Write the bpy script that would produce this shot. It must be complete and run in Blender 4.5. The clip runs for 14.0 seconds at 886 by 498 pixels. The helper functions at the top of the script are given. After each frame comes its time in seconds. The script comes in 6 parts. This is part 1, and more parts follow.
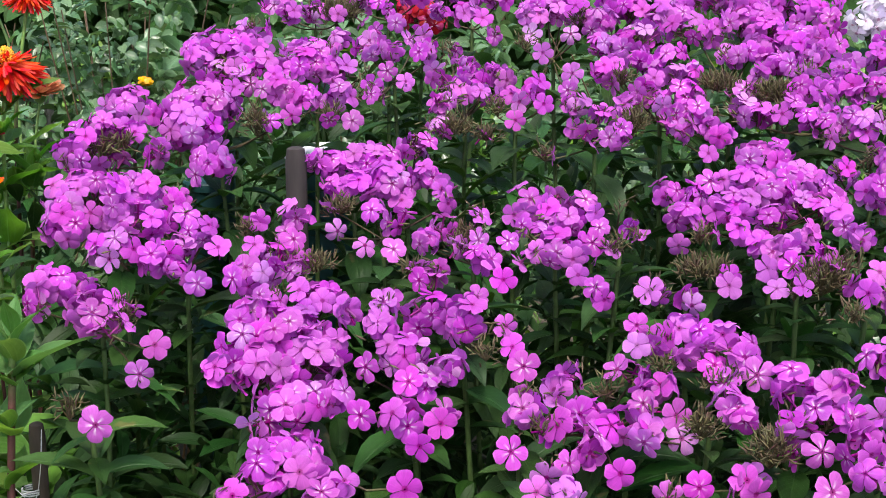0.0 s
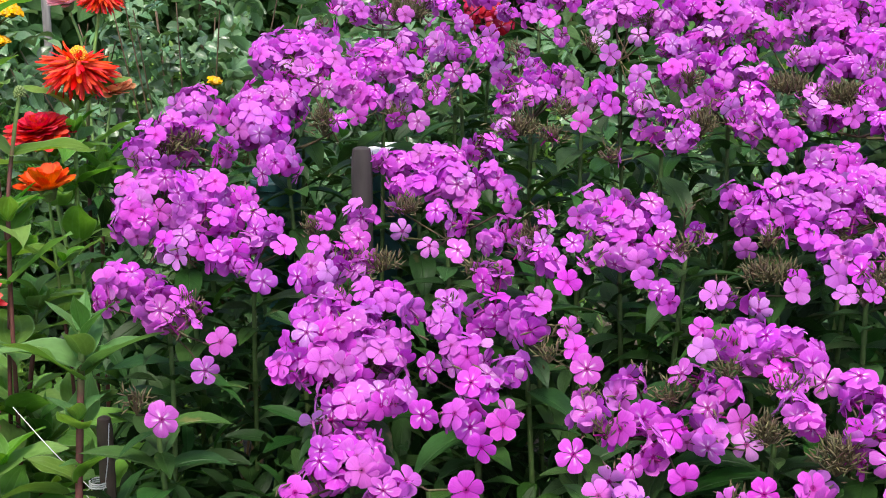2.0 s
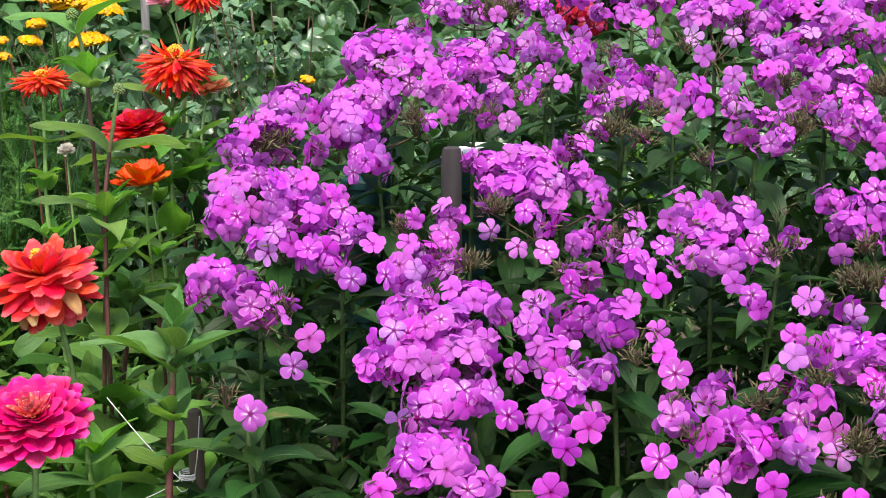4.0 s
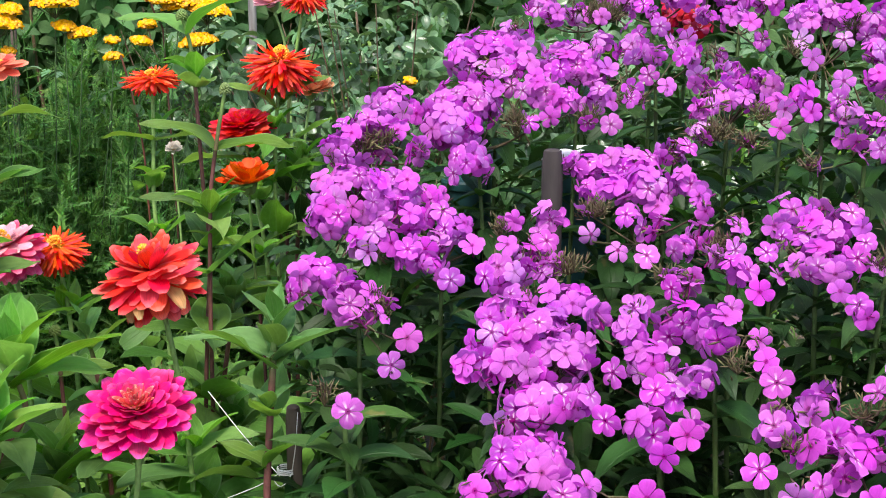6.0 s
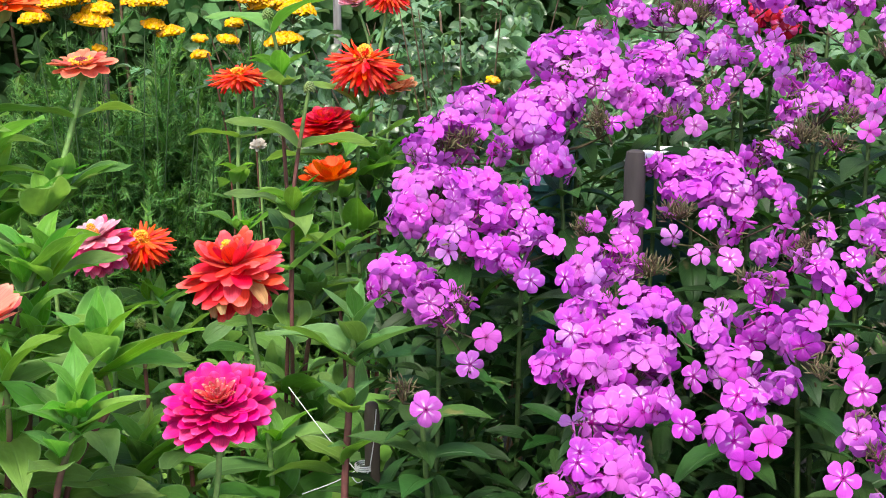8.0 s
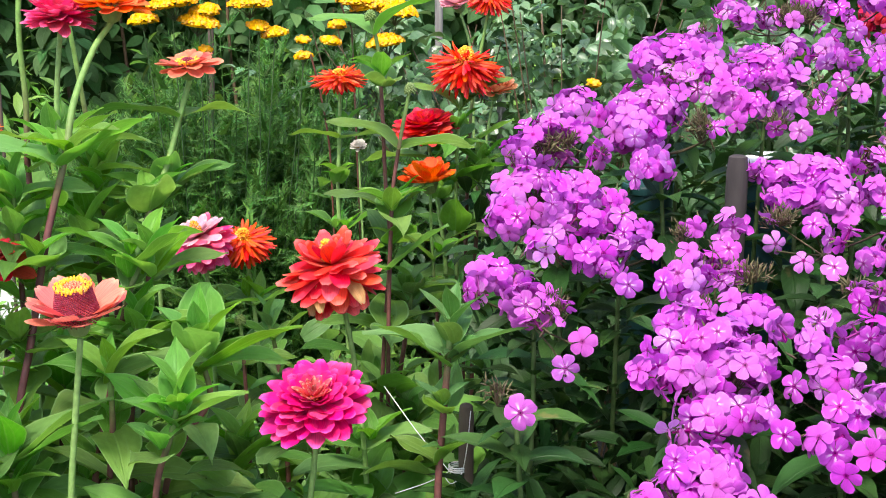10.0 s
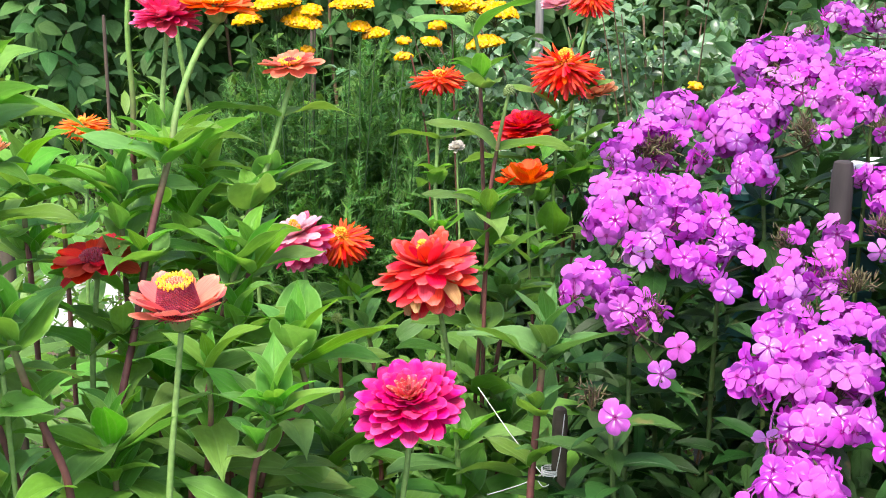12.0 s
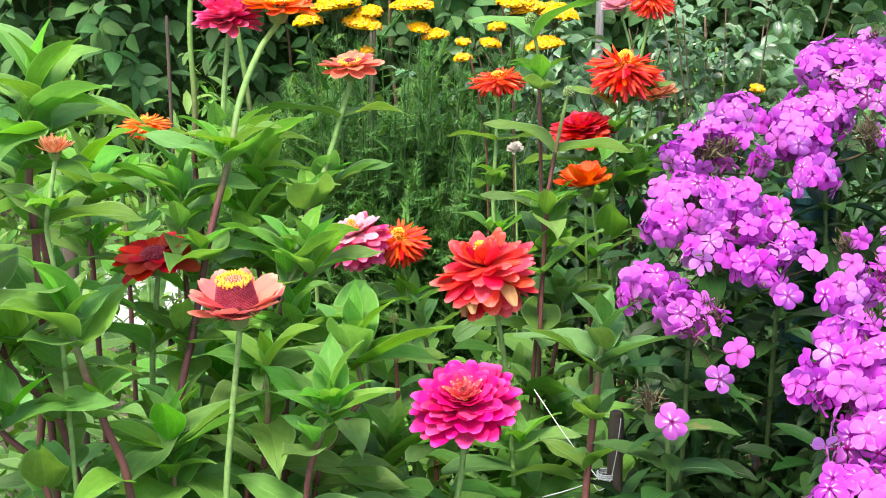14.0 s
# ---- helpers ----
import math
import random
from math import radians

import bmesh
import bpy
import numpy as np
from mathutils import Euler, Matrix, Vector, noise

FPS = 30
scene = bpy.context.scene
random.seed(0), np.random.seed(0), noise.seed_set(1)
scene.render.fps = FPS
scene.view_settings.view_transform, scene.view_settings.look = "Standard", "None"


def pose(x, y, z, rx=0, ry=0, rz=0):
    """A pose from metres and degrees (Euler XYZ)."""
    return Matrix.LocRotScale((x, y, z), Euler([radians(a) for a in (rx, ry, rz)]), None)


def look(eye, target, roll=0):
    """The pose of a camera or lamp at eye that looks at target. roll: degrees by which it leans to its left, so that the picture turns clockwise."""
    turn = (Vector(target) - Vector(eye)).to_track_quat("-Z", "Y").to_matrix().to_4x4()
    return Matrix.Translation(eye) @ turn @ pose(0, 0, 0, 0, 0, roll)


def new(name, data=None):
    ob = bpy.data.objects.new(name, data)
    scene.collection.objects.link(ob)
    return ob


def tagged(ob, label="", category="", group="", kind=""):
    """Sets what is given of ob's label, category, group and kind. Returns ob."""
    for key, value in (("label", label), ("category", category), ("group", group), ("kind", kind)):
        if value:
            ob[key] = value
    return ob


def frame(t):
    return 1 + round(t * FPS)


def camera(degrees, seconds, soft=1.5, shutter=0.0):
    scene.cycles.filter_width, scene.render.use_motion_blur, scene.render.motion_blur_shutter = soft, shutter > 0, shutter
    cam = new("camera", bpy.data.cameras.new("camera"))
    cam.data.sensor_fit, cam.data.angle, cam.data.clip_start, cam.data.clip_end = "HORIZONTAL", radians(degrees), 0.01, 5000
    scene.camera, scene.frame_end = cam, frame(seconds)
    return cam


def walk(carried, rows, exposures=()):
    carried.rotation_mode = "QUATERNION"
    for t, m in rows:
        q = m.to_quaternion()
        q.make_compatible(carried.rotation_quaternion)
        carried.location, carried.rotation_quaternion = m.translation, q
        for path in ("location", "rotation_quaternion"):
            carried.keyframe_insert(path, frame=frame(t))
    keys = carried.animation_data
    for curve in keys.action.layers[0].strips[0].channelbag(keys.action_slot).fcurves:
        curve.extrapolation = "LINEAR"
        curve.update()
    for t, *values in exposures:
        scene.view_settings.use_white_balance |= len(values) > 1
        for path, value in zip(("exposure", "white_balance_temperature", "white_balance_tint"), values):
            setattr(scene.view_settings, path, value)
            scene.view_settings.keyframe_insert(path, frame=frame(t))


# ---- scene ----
cam = camera(38.9, 14.0, soft=1.0)
EYE = 1.15


def pan(t, yaw, pitch):
    return t, pose(0, 0, EYE, 90 + pitch, 0, yaw)


PATH = [
    pan(0, 0.00, -13.00),
    pan(0.5, 0.49, -12.99),
    pan(1, 1.16, -13.05),
    pan(1.5, 2.08, -13.01),
    pan(2, 3.01, -12.96),
    pan(2.5, 3.97, -12.97),
    pan(3, 5.03, -12.97),
    pan(5.5, 10.56, -12.91),
    pan(6, 11.79, -12.88),
    pan(6.5, 12.74, -12.86),
    pan(7, 13.42, -12.87),
    pan(7.5, 14.24, -12.92),
    pan(8, 15.55, -12.90),
    pan(10.5, 21.28, -12.79),
    pan(11, 22.50, -12.77),
    pan(11.5, 23.51, -12.74),
    pan(12, 24.62, -12.74),
    pan(12.5, 25.27, -12.72),
    pan(13, 26.04, -12.70),
    pan(13.5, 26.68, -12.70),
    pan(14, 27.30, -12.69),
]
walk(cam, PATH, exposures=[(0.0, 1.02), (3.0, 1.07), (7.0, 1.25), (11.0, 1.48), (14.0, 1.6)])

# ---- light: a high, slightly veiled sun and the sky ----
SUN_ELEV, SUN_AZ = 62.0, 178.0      # degrees; azimuth clockwise from +y
world = bpy.data.worlds.new("sky")
scene.world = world
world.use_nodes = True
wn = world.node_tree.nodes
sky = wn.new("ShaderNodeTexSky")
sky.sky_type, sky.sun_disc = "NISHITA", False
sky.sun_elevation, sky.sun_rotation = radians(SUN_ELEV), radians(SUN_AZ)
sky.dust_density, sky.air_density = 3.0, 1.0
world.node_tree.links.new(sky.outputs[0], wn["Background"].inputs[0])
wn["Background"].inputs[1].default_value = 0.15
sun = new("sun", bpy.data.lights.new("sun", "SUN"))
sun.data.energy, sun.data.angle, sun.data.color = 2.1, radians(16), (1.0, 0.95, 0.88)
sun_way = Vector((math.sin(radians(SUN_AZ)) * math.cos(radians(SUN_ELEV)), math.cos(radians(SUN_AZ)) * math.cos(radians(SUN_ELEV)), math.sin(radians(SUN_ELEV))))
sun.matrix_world = look(sun_way * 20, (0, 0, 0))

# ---- materials ----


def material(name):
    m = bpy.data.materials.new(name)
    m.use_nodes = True
    nt = m.node_tree
    nt.nodes.clear()
    return m, nt


def node(nt, kind, **values):
    n = nt.nodes.new(kind)
    for k, v in values.items():
        n.inputs[k.replace("_", " ")].default_value = v
    return n


def ramp(nt, stops, source):
    r = nt.nodes.new("ShaderNodeValToRGB")
    while len(r.color_ramp.elements) < len(stops):
        r.color_ramp.elements.new(0.5)
    for e, (p, c) in zip(r.color_ramp.elements, stops):
        e.position, e.color = p, (*c, 1)
    nt.links.new(source, r.inputs[0])
    return r


def mix(nt, mode, fac, a, b):
    m = nt.nodes.new("ShaderNodeMix")
    m.data_type, m.blend_type = "RGBA", mode
    for sock, val in ((m.inputs["Factor"], fac), (m.inputs[6], a), (m.inputs[7], b)):
        if isinstance(val, (int, float)):
            sock.default_value = val
        elif isinstance(val, tuple):
            sock.default_value = (*val, 1)
        else:
            nt.links.new(val, sock)
    return m.outputs[2]


def maths(nt, op, a, b=0.0, c=0.0):
    m = nt.nodes.new("ShaderNodeMath")
    m.operation = op
    for sock, val in zip(m.inputs, (a, b, c)):
        if isinstance(val, (int, float)):
            sock.default_value = val
        else:
            nt.links.new(val, sock)
    return m.outputs[0]


def vary(nt, color, source, hue=0.02, sat=0.1, val=0.25):
    """Shift a colour by a random number between 0 and 1."""
    h = nt.nodes.new("ShaderNodeHueSaturation")
    nt.links.new(color, h.inputs["Color"])
    wn_ = nt.nodes.new("ShaderNodeTexWhiteNoise")
    wn_.noise_dimensions = "1D"
    nt.links.new(source, wn_.inputs["W"])
    sp = nt.nodes.new("ShaderNodeSeparateColor")
    nt.links.new(wn_.outputs["Color"], sp.inputs[0])
    nt.links.new(maths(nt, "MULTIPLY_ADD", sp.outputs[0], 2 * hue, 0.5 - hue), h.inputs["Hue"])
    nt.links.new(maths(nt, "MULTIPLY_ADD", sp.outputs[1], 2 * sat, 1 - sat), h.inputs["Saturation"])
    nt.links.new(maths(nt, "MULTIPLY_ADD", sp.outputs[2], 2 * val, 1 - val), h.inputs["Value"])
    return h.outputs[0]


def thin(nt, color, rough, through_share, bump=None, glow_color=None, spec=0.4):
    """A thin living surface: part of the light passes through."""
    p = node(nt, "ShaderNodeBsdfPrincipled", Roughness=rough)
    p.inputs["Specular IOR Level"].default_value = spec
    nt.links.new(color, p.inputs["Base Color"])
    tr = nt.nodes.new("ShaderNodeBsdfTranslucent")
    nt.links.new(glow_color or color, tr.inputs["Color"])
    if bump is not None:
        nt.links.new(bump, p.inputs["Normal"])
    ms = nt.nodes.new("ShaderNodeMixShader")
    ms.inputs[0].default_value = through_share
    nt.links.new(p.outputs[0], ms.inputs[1])
    nt.links.new(tr.outputs[0], ms.inputs[2])
    out = nt.nodes.new("ShaderNodeOutputMaterial")
    nt.links.new(ms.outputs[0], out.inputs[0])


def bumped(nt, height, strength, distance):
    b = node(nt, "ShaderNodeBump", Strength=strength, Distance=distance)
    nt.links.new(height, b.inputs["Height"])
    return b.outputs[0]


def uv_parts(nt):
    uvn = nt.nodes.new("ShaderNodeUVMap")
    s = nt.nodes.new("ShaderNodeSeparateXYZ")
    nt.links.new(uvn.outputs[0], s.inputs[0])
    return s.outputs[0], s.outputs[1], uvn.outputs[0]


def random_source(nt, island):
    if island:
        return nt.nodes.new("ShaderNodeNewGeometry").outputs["Random Per Island"]
    return nt.nodes.new("ShaderNodeObjectInfo").outputs["Random"]


def leaf_material(name, color, vein, share=0.3, rough=0.45, island=False, val=0.3, hue=0.02, veins=9.0, vein_amount=0.5, dry=0.0, ribs=0.0, rim=0.0, spec=0.4):
    """Green leaf: midrib and slanting side veins from the leaf's own u (across, 0.5 is the midrib) and v (along)."""
    m, nt = material(name)
    u, v, uvw = uv_parts(nt)
    off = maths(nt, "ABSOLUTE", maths(nt, "SUBTRACT", u, 0.5))
    rib = maths(nt, "SMOOTH_MAX", maths(nt, "SUBTRACT", 1.0, maths(nt, "MULTIPLY", off, 28.0)), 0.0, 0.2)
    slant = maths(nt, "SUBTRACT", maths(nt, "MULTIPLY", v, veins), maths(nt, "MULTIPLY", off, veins * 0.55))
    side = maths(nt, "PINGPONG", slant, 0.5)
    side = maths(nt, "MULTIPLY", maths(nt, "LESS_THAN", side, 0.05), 0.5)
    if ribs:
        lane = maths(nt, "PINGPONG", maths(nt, "MULTIPLY", off, ribs), 0.5)
        lane = maths(nt, "MULTIPLY", maths(nt, "GREATER_THAN", lane, 0.45), 0.55)
        side = maths(nt, "MAXIMUM", maths(nt, "MULTIPLY", side, 0.5), lane)
    both = maths(nt, "MINIMUM", maths(nt, "ADD", rib, side), 1.0)
    tex = node(nt, "ShaderNodeTexNoise", Scale=7.0, Detail=4.0)
    nt.links.new(uvw, tex.inputs["Vector"])
    base = mix(nt, "MIX", tex.outputs[0], tuple(c * 0.75 for c in color), tuple(min(c * 1.3, 1) for c in color))
    base = vary(nt, base, random_source(nt, island), hue, 0.12, val)
    if dry:
        tex2 = node(nt, "ShaderNodeTexNoise", Scale=2.2, Detail=3.0)
        geo = nt.nodes.new("ShaderNodeNewGeometry")
        sc = nt.nodes.new("ShaderNodeVectorMath")
        sc.operation = "SCALE"
        sc.inputs[3].default_value = 14.0
        nt.links.new(geo.outputs["Position"], sc.inputs[0])
        nt.links.new(sc.outputs[0], tex2.inputs["Vector"])
        spot = ramp(nt, [(0.66, (0, 0, 0)), (0.72, (1, 1, 1))], tex2.outputs[0])
        base = mix(nt, "MIX", maths(nt, "MULTIPLY", spot.outputs[0], dry), base, (0.28, 0.2, 0.08))
    col = mix(nt, "MIX", maths(nt, "MULTIPLY", both, vein_amount), base, vein)
    if rim:
        brink = ramp(nt, [(0.45, (0, 0, 0)), (0.478, (1, 1, 1))], off)
        col = mix(nt, "MIX", maths(nt, "MULTIPLY", brink.outputs[0], rim), col, vein)
    lit = mix(nt, "MULTIPLY", 1.0, col, (1.2, 1.22, 0.65))
    h = maths(nt, "ADD", maths(nt, "MULTIPLY", both, -1.0), maths(nt, "MULTIPLY", tex.outputs[0], 0.6))
    thin(nt, col, rough, share, bumped(nt, h, 0.6, 0.0016), lit, spec)
    return m


def petal_material(name, inner, outer, edge, share=0.3, rough=0.6, grain=22.0, val=0.15, hue=0.012, island=False):
    """Ray petal: fine lengthwise streaks, another tone at the base and the rim."""
    m, nt = material(name)
    u, v, uvw = uv_parts(nt)
    st = nt.nodes.new("ShaderNodeMapping")
    st.inputs["Scale"].default_value = (grain, 1.6, 1.0)
    nt.links.new(uvw, st.inputs[0])
    tex = node(nt, "ShaderNodeTexNoise", Scale=1.0, Detail=3.0)
    nt.links.new(st.outputs[0], tex.inputs["Vector"])
    r = ramp(nt, [(0.0, inner), (0.42, outer), (0.86, outer), (1.0, edge)], v)
    col = mix(nt, "MULTIPLY", 0.55, r.outputs[0], ramp(nt, [(0.3, (0.6, 0.6, 0.6)), (0.7, (1.25, 1.25, 1.25))], tex.outputs[0]).outputs[0])
    col = vary(nt, col, random_source(nt, island), hue, 0.06, val)
    thin(nt, col, rough, share, bumped(nt, tex.outputs[0], 0.4, 0.0008), None, 0.25)
    return m


def plain_material(name, a, b, scale=60.0, rough=0.7, bump=0.3, dist=0.001, island=False, val=0.12, metal=0.0, stretch=(1, 1, 1), hue=0.01, spec=0.5):
    m, nt = material(name)
    tc = nt.nodes.new("ShaderNodeTexCoord")
    mp = nt.nodes.new("ShaderNodeMapping")
    mp.inputs["Scale"].default_value = stretch
    nt.links.new(tc.outputs["Object"], mp.inputs[0])
    tex = node(nt, "ShaderNodeTexNoise", Scale=scale, Detail=5.0)
    big = node(nt, "ShaderNodeTexNoise", Scale=scale * 0.13, Detail=2.0)
    nt.links.new(mp.outputs[0], tex.inputs["Vector"])
    nt.links.new(mp.outputs[0], big.inputs["Vector"])
    f = maths(nt, "MULTIPLY_ADD", tex.outputs[0], 0.6, maths(nt, "MULTIPLY", big.outputs[0], 0.4))
    r = ramp(nt, [(0.35, a), (0.65, b)], f)
    col = vary(nt, r.outputs[0], random_source(nt, island), hue, 0.08, val)
    p = node(nt, "ShaderNodeBsdfPrincipled", Roughness=rough, Metallic=metal)
    p.inputs["Specular IOR Level"].default_value = spec
    nt.links.new(col, p.inputs["Base Color"])
    nt.links.new(bumped(nt, tex.outputs[0], bump, dist), p.inputs["Normal"])
    out = nt.nodes.new("ShaderNodeOutputMaterial")
    nt.links.new(p.outputs[0], out.inputs[0])
    return m


def floret_material(name, petal, pale, eye, island=False):
    """Phlox floret: v runs from the eye to the rim."""
    m, nt = material(name)
    u, v, uvw = uv_parts(nt)
    rnd = random_source(nt, island)
    flush = tuple(a * .72 + b * .28 for a, b in zip(petal, eye))
    r = ramp(nt, [(0.0, eye), (0.14, eye), (0.2, flush), (0.3, tuple(a * .55 + b * .45 for a, b in zip(flush, petal))), (0.55, petal), (0.85, petal), (1.0, tuple(a * .7 + b * .3 for a, b in zip(petal, pale)))], v)
    st = nt.nodes.new("ShaderNodeMapping")
    st.inputs["Scale"].default_value = (14.0, 2.0, 1.0)
    nt.links.new(uvw, st.inputs[0])
    tex = node(nt, "ShaderNodeTexNoise", Scale=1.0, Detail=3.0)
    nt.links.new(st.outputs[0], tex.inputs["Vector"])
    col = mix(nt, "MULTIPLY", 0.4, r.outputs[0], ramp(nt, [(0.3, (0.7, 0.7, 0.7)), (0.7, (1.2, 1.2, 1.2))], tex.outputs[0]).outputs[0])
    # whitish streaks along the lobes' middles, strong on some florets
    mid = maths(nt, "ABSOLUTE", maths(nt, "SUBTRACT", maths(nt, "FRACT", u), 0.5))
    streak = ramp(nt, [(0.05, (1, 1, 1)), (0.2, (0, 0, 0))], mid)
    star = ramp(nt, [(0.14, (0, 0, 0)), (0.19, (1, 1, 1)), (0.32, (0.8, 0.8, 0.8)), (0.6, (0, 0, 0))], v)
    some = ramp(nt, [(0.4, (0.0, 0.0, 0.0)), (0.85, (0.9, 0.9, 0.9))], maths(nt, "FRACT", maths(nt, "MULTIPLY", rnd, 37.0)))
    col = mix(nt, "MIX", maths(nt, "MULTIPLY", maths(nt, "MULTIPLY", star.outputs[0], streak.outputs[0]), some.outputs[0]), col, (0.82, 0.7, 0.82))
    # a fifth of the florets turn paler and bluer, for age and painted sun glints
    fade = ramp(nt, [(0.8, (0, 0, 0)), (1.0, (0.35, 0.35, 0.35))], rnd)
    col = mix(nt, "MIX", fade.outputs[0], col, (0.62, 0.32, 0.72))
    col = vary(nt, col, rnd, 0.018, 0.1, 0.2)
    thin(nt, col, 0.6, 0.4, bumped(nt, tex.outputs[0], 0.3, 0.0006), None, 0.3)
    return m


def stem_material(name, top, low, height, fade):
    """Stem: green near the tip, darker below; u holds the share of its length."""
    m, nt = material(name)
    u, v, uvw = uv_parts(nt)
    tex = node(nt, "ShaderNodeTexNoise", Scale=140.0, Detail=3.0)
    tc = nt.nodes.new("ShaderNodeTexCoord")
    nt.links.new(tc.outputs["Object"], tex.inputs["Vector"])
    r = ramp(nt, [(height - fade, low), (height + fade, top)], v)
    col = mix(nt, "MULTIPLY", 0.6, r.outputs[0], ramp(nt, [(0.3, (0.55, 0.55, 0.55)), (0.7, (1.2, 1.2, 1.2))], tex.outputs[0]).outputs[0])
    p = node(nt, "ShaderNodeBsdfPrincipled", Roughness=0.6)
    nt.links.new(col, p.inputs["Base Color"])
    nt.links.new(bumped(nt, tex.outputs[0], 0.3, 0.0008), p.inputs["Normal"])
    out = nt.nodes.new("ShaderNodeOutputMaterial")
    nt.links.new(p.outputs[0], out.inputs[0])
    return m


PHLOX = floret_material("phlox petal", (0.575, 0.09, 0.58), (0.68, 0.25, 0.69), (0.33, 0.013, 0.25))
PHLOX_PALE = floret_material("pale phlox petal", (0.62, 0.22, 0.65), (0.7, 0.42, 0.73), (0.3, 0.02, 0.22))
PHLOX_WHITE = floret_material("white phlox petal", (0.78, 0.74, 0.82), (0.8, 0.78, 0.82), (0.5, 0.3, 0.4), True)
PHLOX_RED = floret_material("red phlox petal", (0.62, 0.03, 0.06), (0.68, 0.12, 0.16), (0.3, 0.0, 0.02), True)
CALYX = plain_material("phlox calyx", (0.062, 0.034, 0.02), (0.1, 0.09, 0.034), 60, 0.7, island=True, val=0.35, hue=0.05)
PHLOX_LEAF = leaf_material("phlox leaf", (0.03, 0.08, 0.018), (0.06, 0.12, 0.036), 0.25, 0.45, val=0.4, veins=10, vein_amount=0.35, dry=0.35, spec=0.28)
PHLOX_STEM = stem_material("phlox stem", (0.08, 0.14, 0.035), (0.05, 0.06, 0.02), 0.5, 0.3)
PHLOX_LOW = leaf_material("phlox low leaf", (0.036, 0.1, 0.02), (0.075, 0.14, 0.045), 0.28, 0.45, island=True, val=0.4, veins=10, vein_amount=0.35, spec=0.25)
YARROW_STEM = stem_material("yarrow stem", (0.075, 0.14, 0.04), (0.03, 0.07, 0.02), 0.95, 0.15)
# phlox leaf green darkened to hold the shade under the flower heads
SHADED_UNDER_LEAF = leaf_material("shaded phlox lower leaf", (0.025, 0.068, 0.016), (0.06, 0.11, 0.04), 0.25, 0.48, island=True, val=0.5, vein_amount=0.35, spec=0.25)
Z_LEAF = leaf_material("zinnia leaf", (0.148, 0.3, 0.056), (0.25, 0.42, 0.15), 0.48, 0.5, val=0.3, veins=7, vein_amount=0.26, ribs=2.6, rim=0.75, spec=0.3)
Z_YOUNG = leaf_material("young zinnia leaf", (0.15, 0.35, 0.048), (0.28, 0.48, 0.16), 0.45, 0.42, val=0.2, veins=7, vein_amount=0.26, ribs=2.6, rim=0.6, spec=0.18)
# young leaf with shade put into its green: darker and bluer
Z_IN_SHADE = leaf_material("shaded young zinnia leaf", (0.122, 0.255, 0.066), (0.19, 0.34, 0.13), 0.42, 0.48, val=0.22, veins=7, vein_amount=0.26, ribs=2.6, rim=0.7, spec=0.3)
Z_UNDER = leaf_material("lower zinnia leaf", (0.13, 0.27, 0.058), (0.19, 0.33, 0.12), 0.44, 0.48, island=True, val=0.4, veins=7, vein_amount=0.26, ribs=2.6, rim=0.7, spec=0.28)
Z_STEM = stem_material("zinnia stem", (0.16, 0.3, 0.06), (0.12, 0.036, 0.036), 0.87, 0.05)
Z_STEM_DARK = stem_material("reddish zinnia stem", (0.15, 0.26, 0.06), (0.15, 0.052, 0.045), 0.95, 0.03)
Z_STEM_GREEN = stem_material("green zinnia stem", (0.2, 0.33, 0.09), (0.13, 0.2, 0.05), 0.4, 0.3)
Z_CALYX = plain_material("zinnia calyx", (0.1, 0.17, 0.04), (0.2, 0.27, 0.08), 120, 0.6)
ROSE_LEAF = leaf_material("rose leaf", (0.1, 0.19, 0.078), (0.14, 0.23, 0.12), 0.2, 0.28, island=True, val=0.5, veins=9, vein_amount=0.3, spec=0.8)
ROSE_CANE = plain_material("rose cane", (0.09, 0.06, 0.035), (0.16, 0.1, 0.06), 60, 0.6)
RED_CANE = plain_material("red cane", (0.09, 0.03, 0.02), (0.14, 0.055, 0.035), 60, 0.5)
HEDGE_LEAF = leaf_material("creeper leaf", (0.075, 0.165, 0.053), (0.105, 0.19, 0.08), 0.3, 0.55, island=True, val=0.35, vein_amount=0.3, spec=0.15)
FEATHER = leaf_material("feathery leaf", (0.088, 0.205, 0.05), (0.088, 0.205, 0.05), 0.35, 0.55, island=True, val=0.45, vein_amount=0.0, spec=0.15)
WEED = leaf_material("weed leaf", (0.115, 0.24, 0.04), (0.16, 0.28, 0.08), 0.3, 0.5, island=True, val=0.5, vein_amount=0.3)
GRASS = leaf_material("grass blade", (0.09, 0.18, 0.035), (0.13, 0.22, 0.06), 0.3, 0.5, island=True, val=0.5, vein_amount=0.2)
YARROW = plain_material("yarrow yellow", (0.52, 0.215, 0.002), (0.76, 0.37, 0.003), 150, 0.9, island=True, val=0.15, spec=0.1)
DISC = plain_material("zinnia disc yellow", (0.74, 0.29, 0.01), (0.88, 0.47, 0.02), 200, 0.6, island=True, val=0.2)
CONE = plain_material("zinnia cone dark red", (0.2, 0.008, 0.03), (0.36, 0.03, 0.07), 200, 0.6, island=True, val=0.2)
WOOD = plain_material("weathered stake", (0.016, 0.012, 0.012), (0.042, 0.032, 0.03), 40, 0.85, 0.6, 0.002, stretch=(3, 3, 0.4))
CANE = plain_material("dark stake", (0.05, 0.035, 0.025), (0.11, 0.08, 0.055), 40, 0.8, 0.6, 0.002, stretch=(3, 3, 0.5))
TWINE = plain_material("white twine", (0.6, 0.6, 0.58), (0.8, 0.8, 0.78), 400, 0.8)
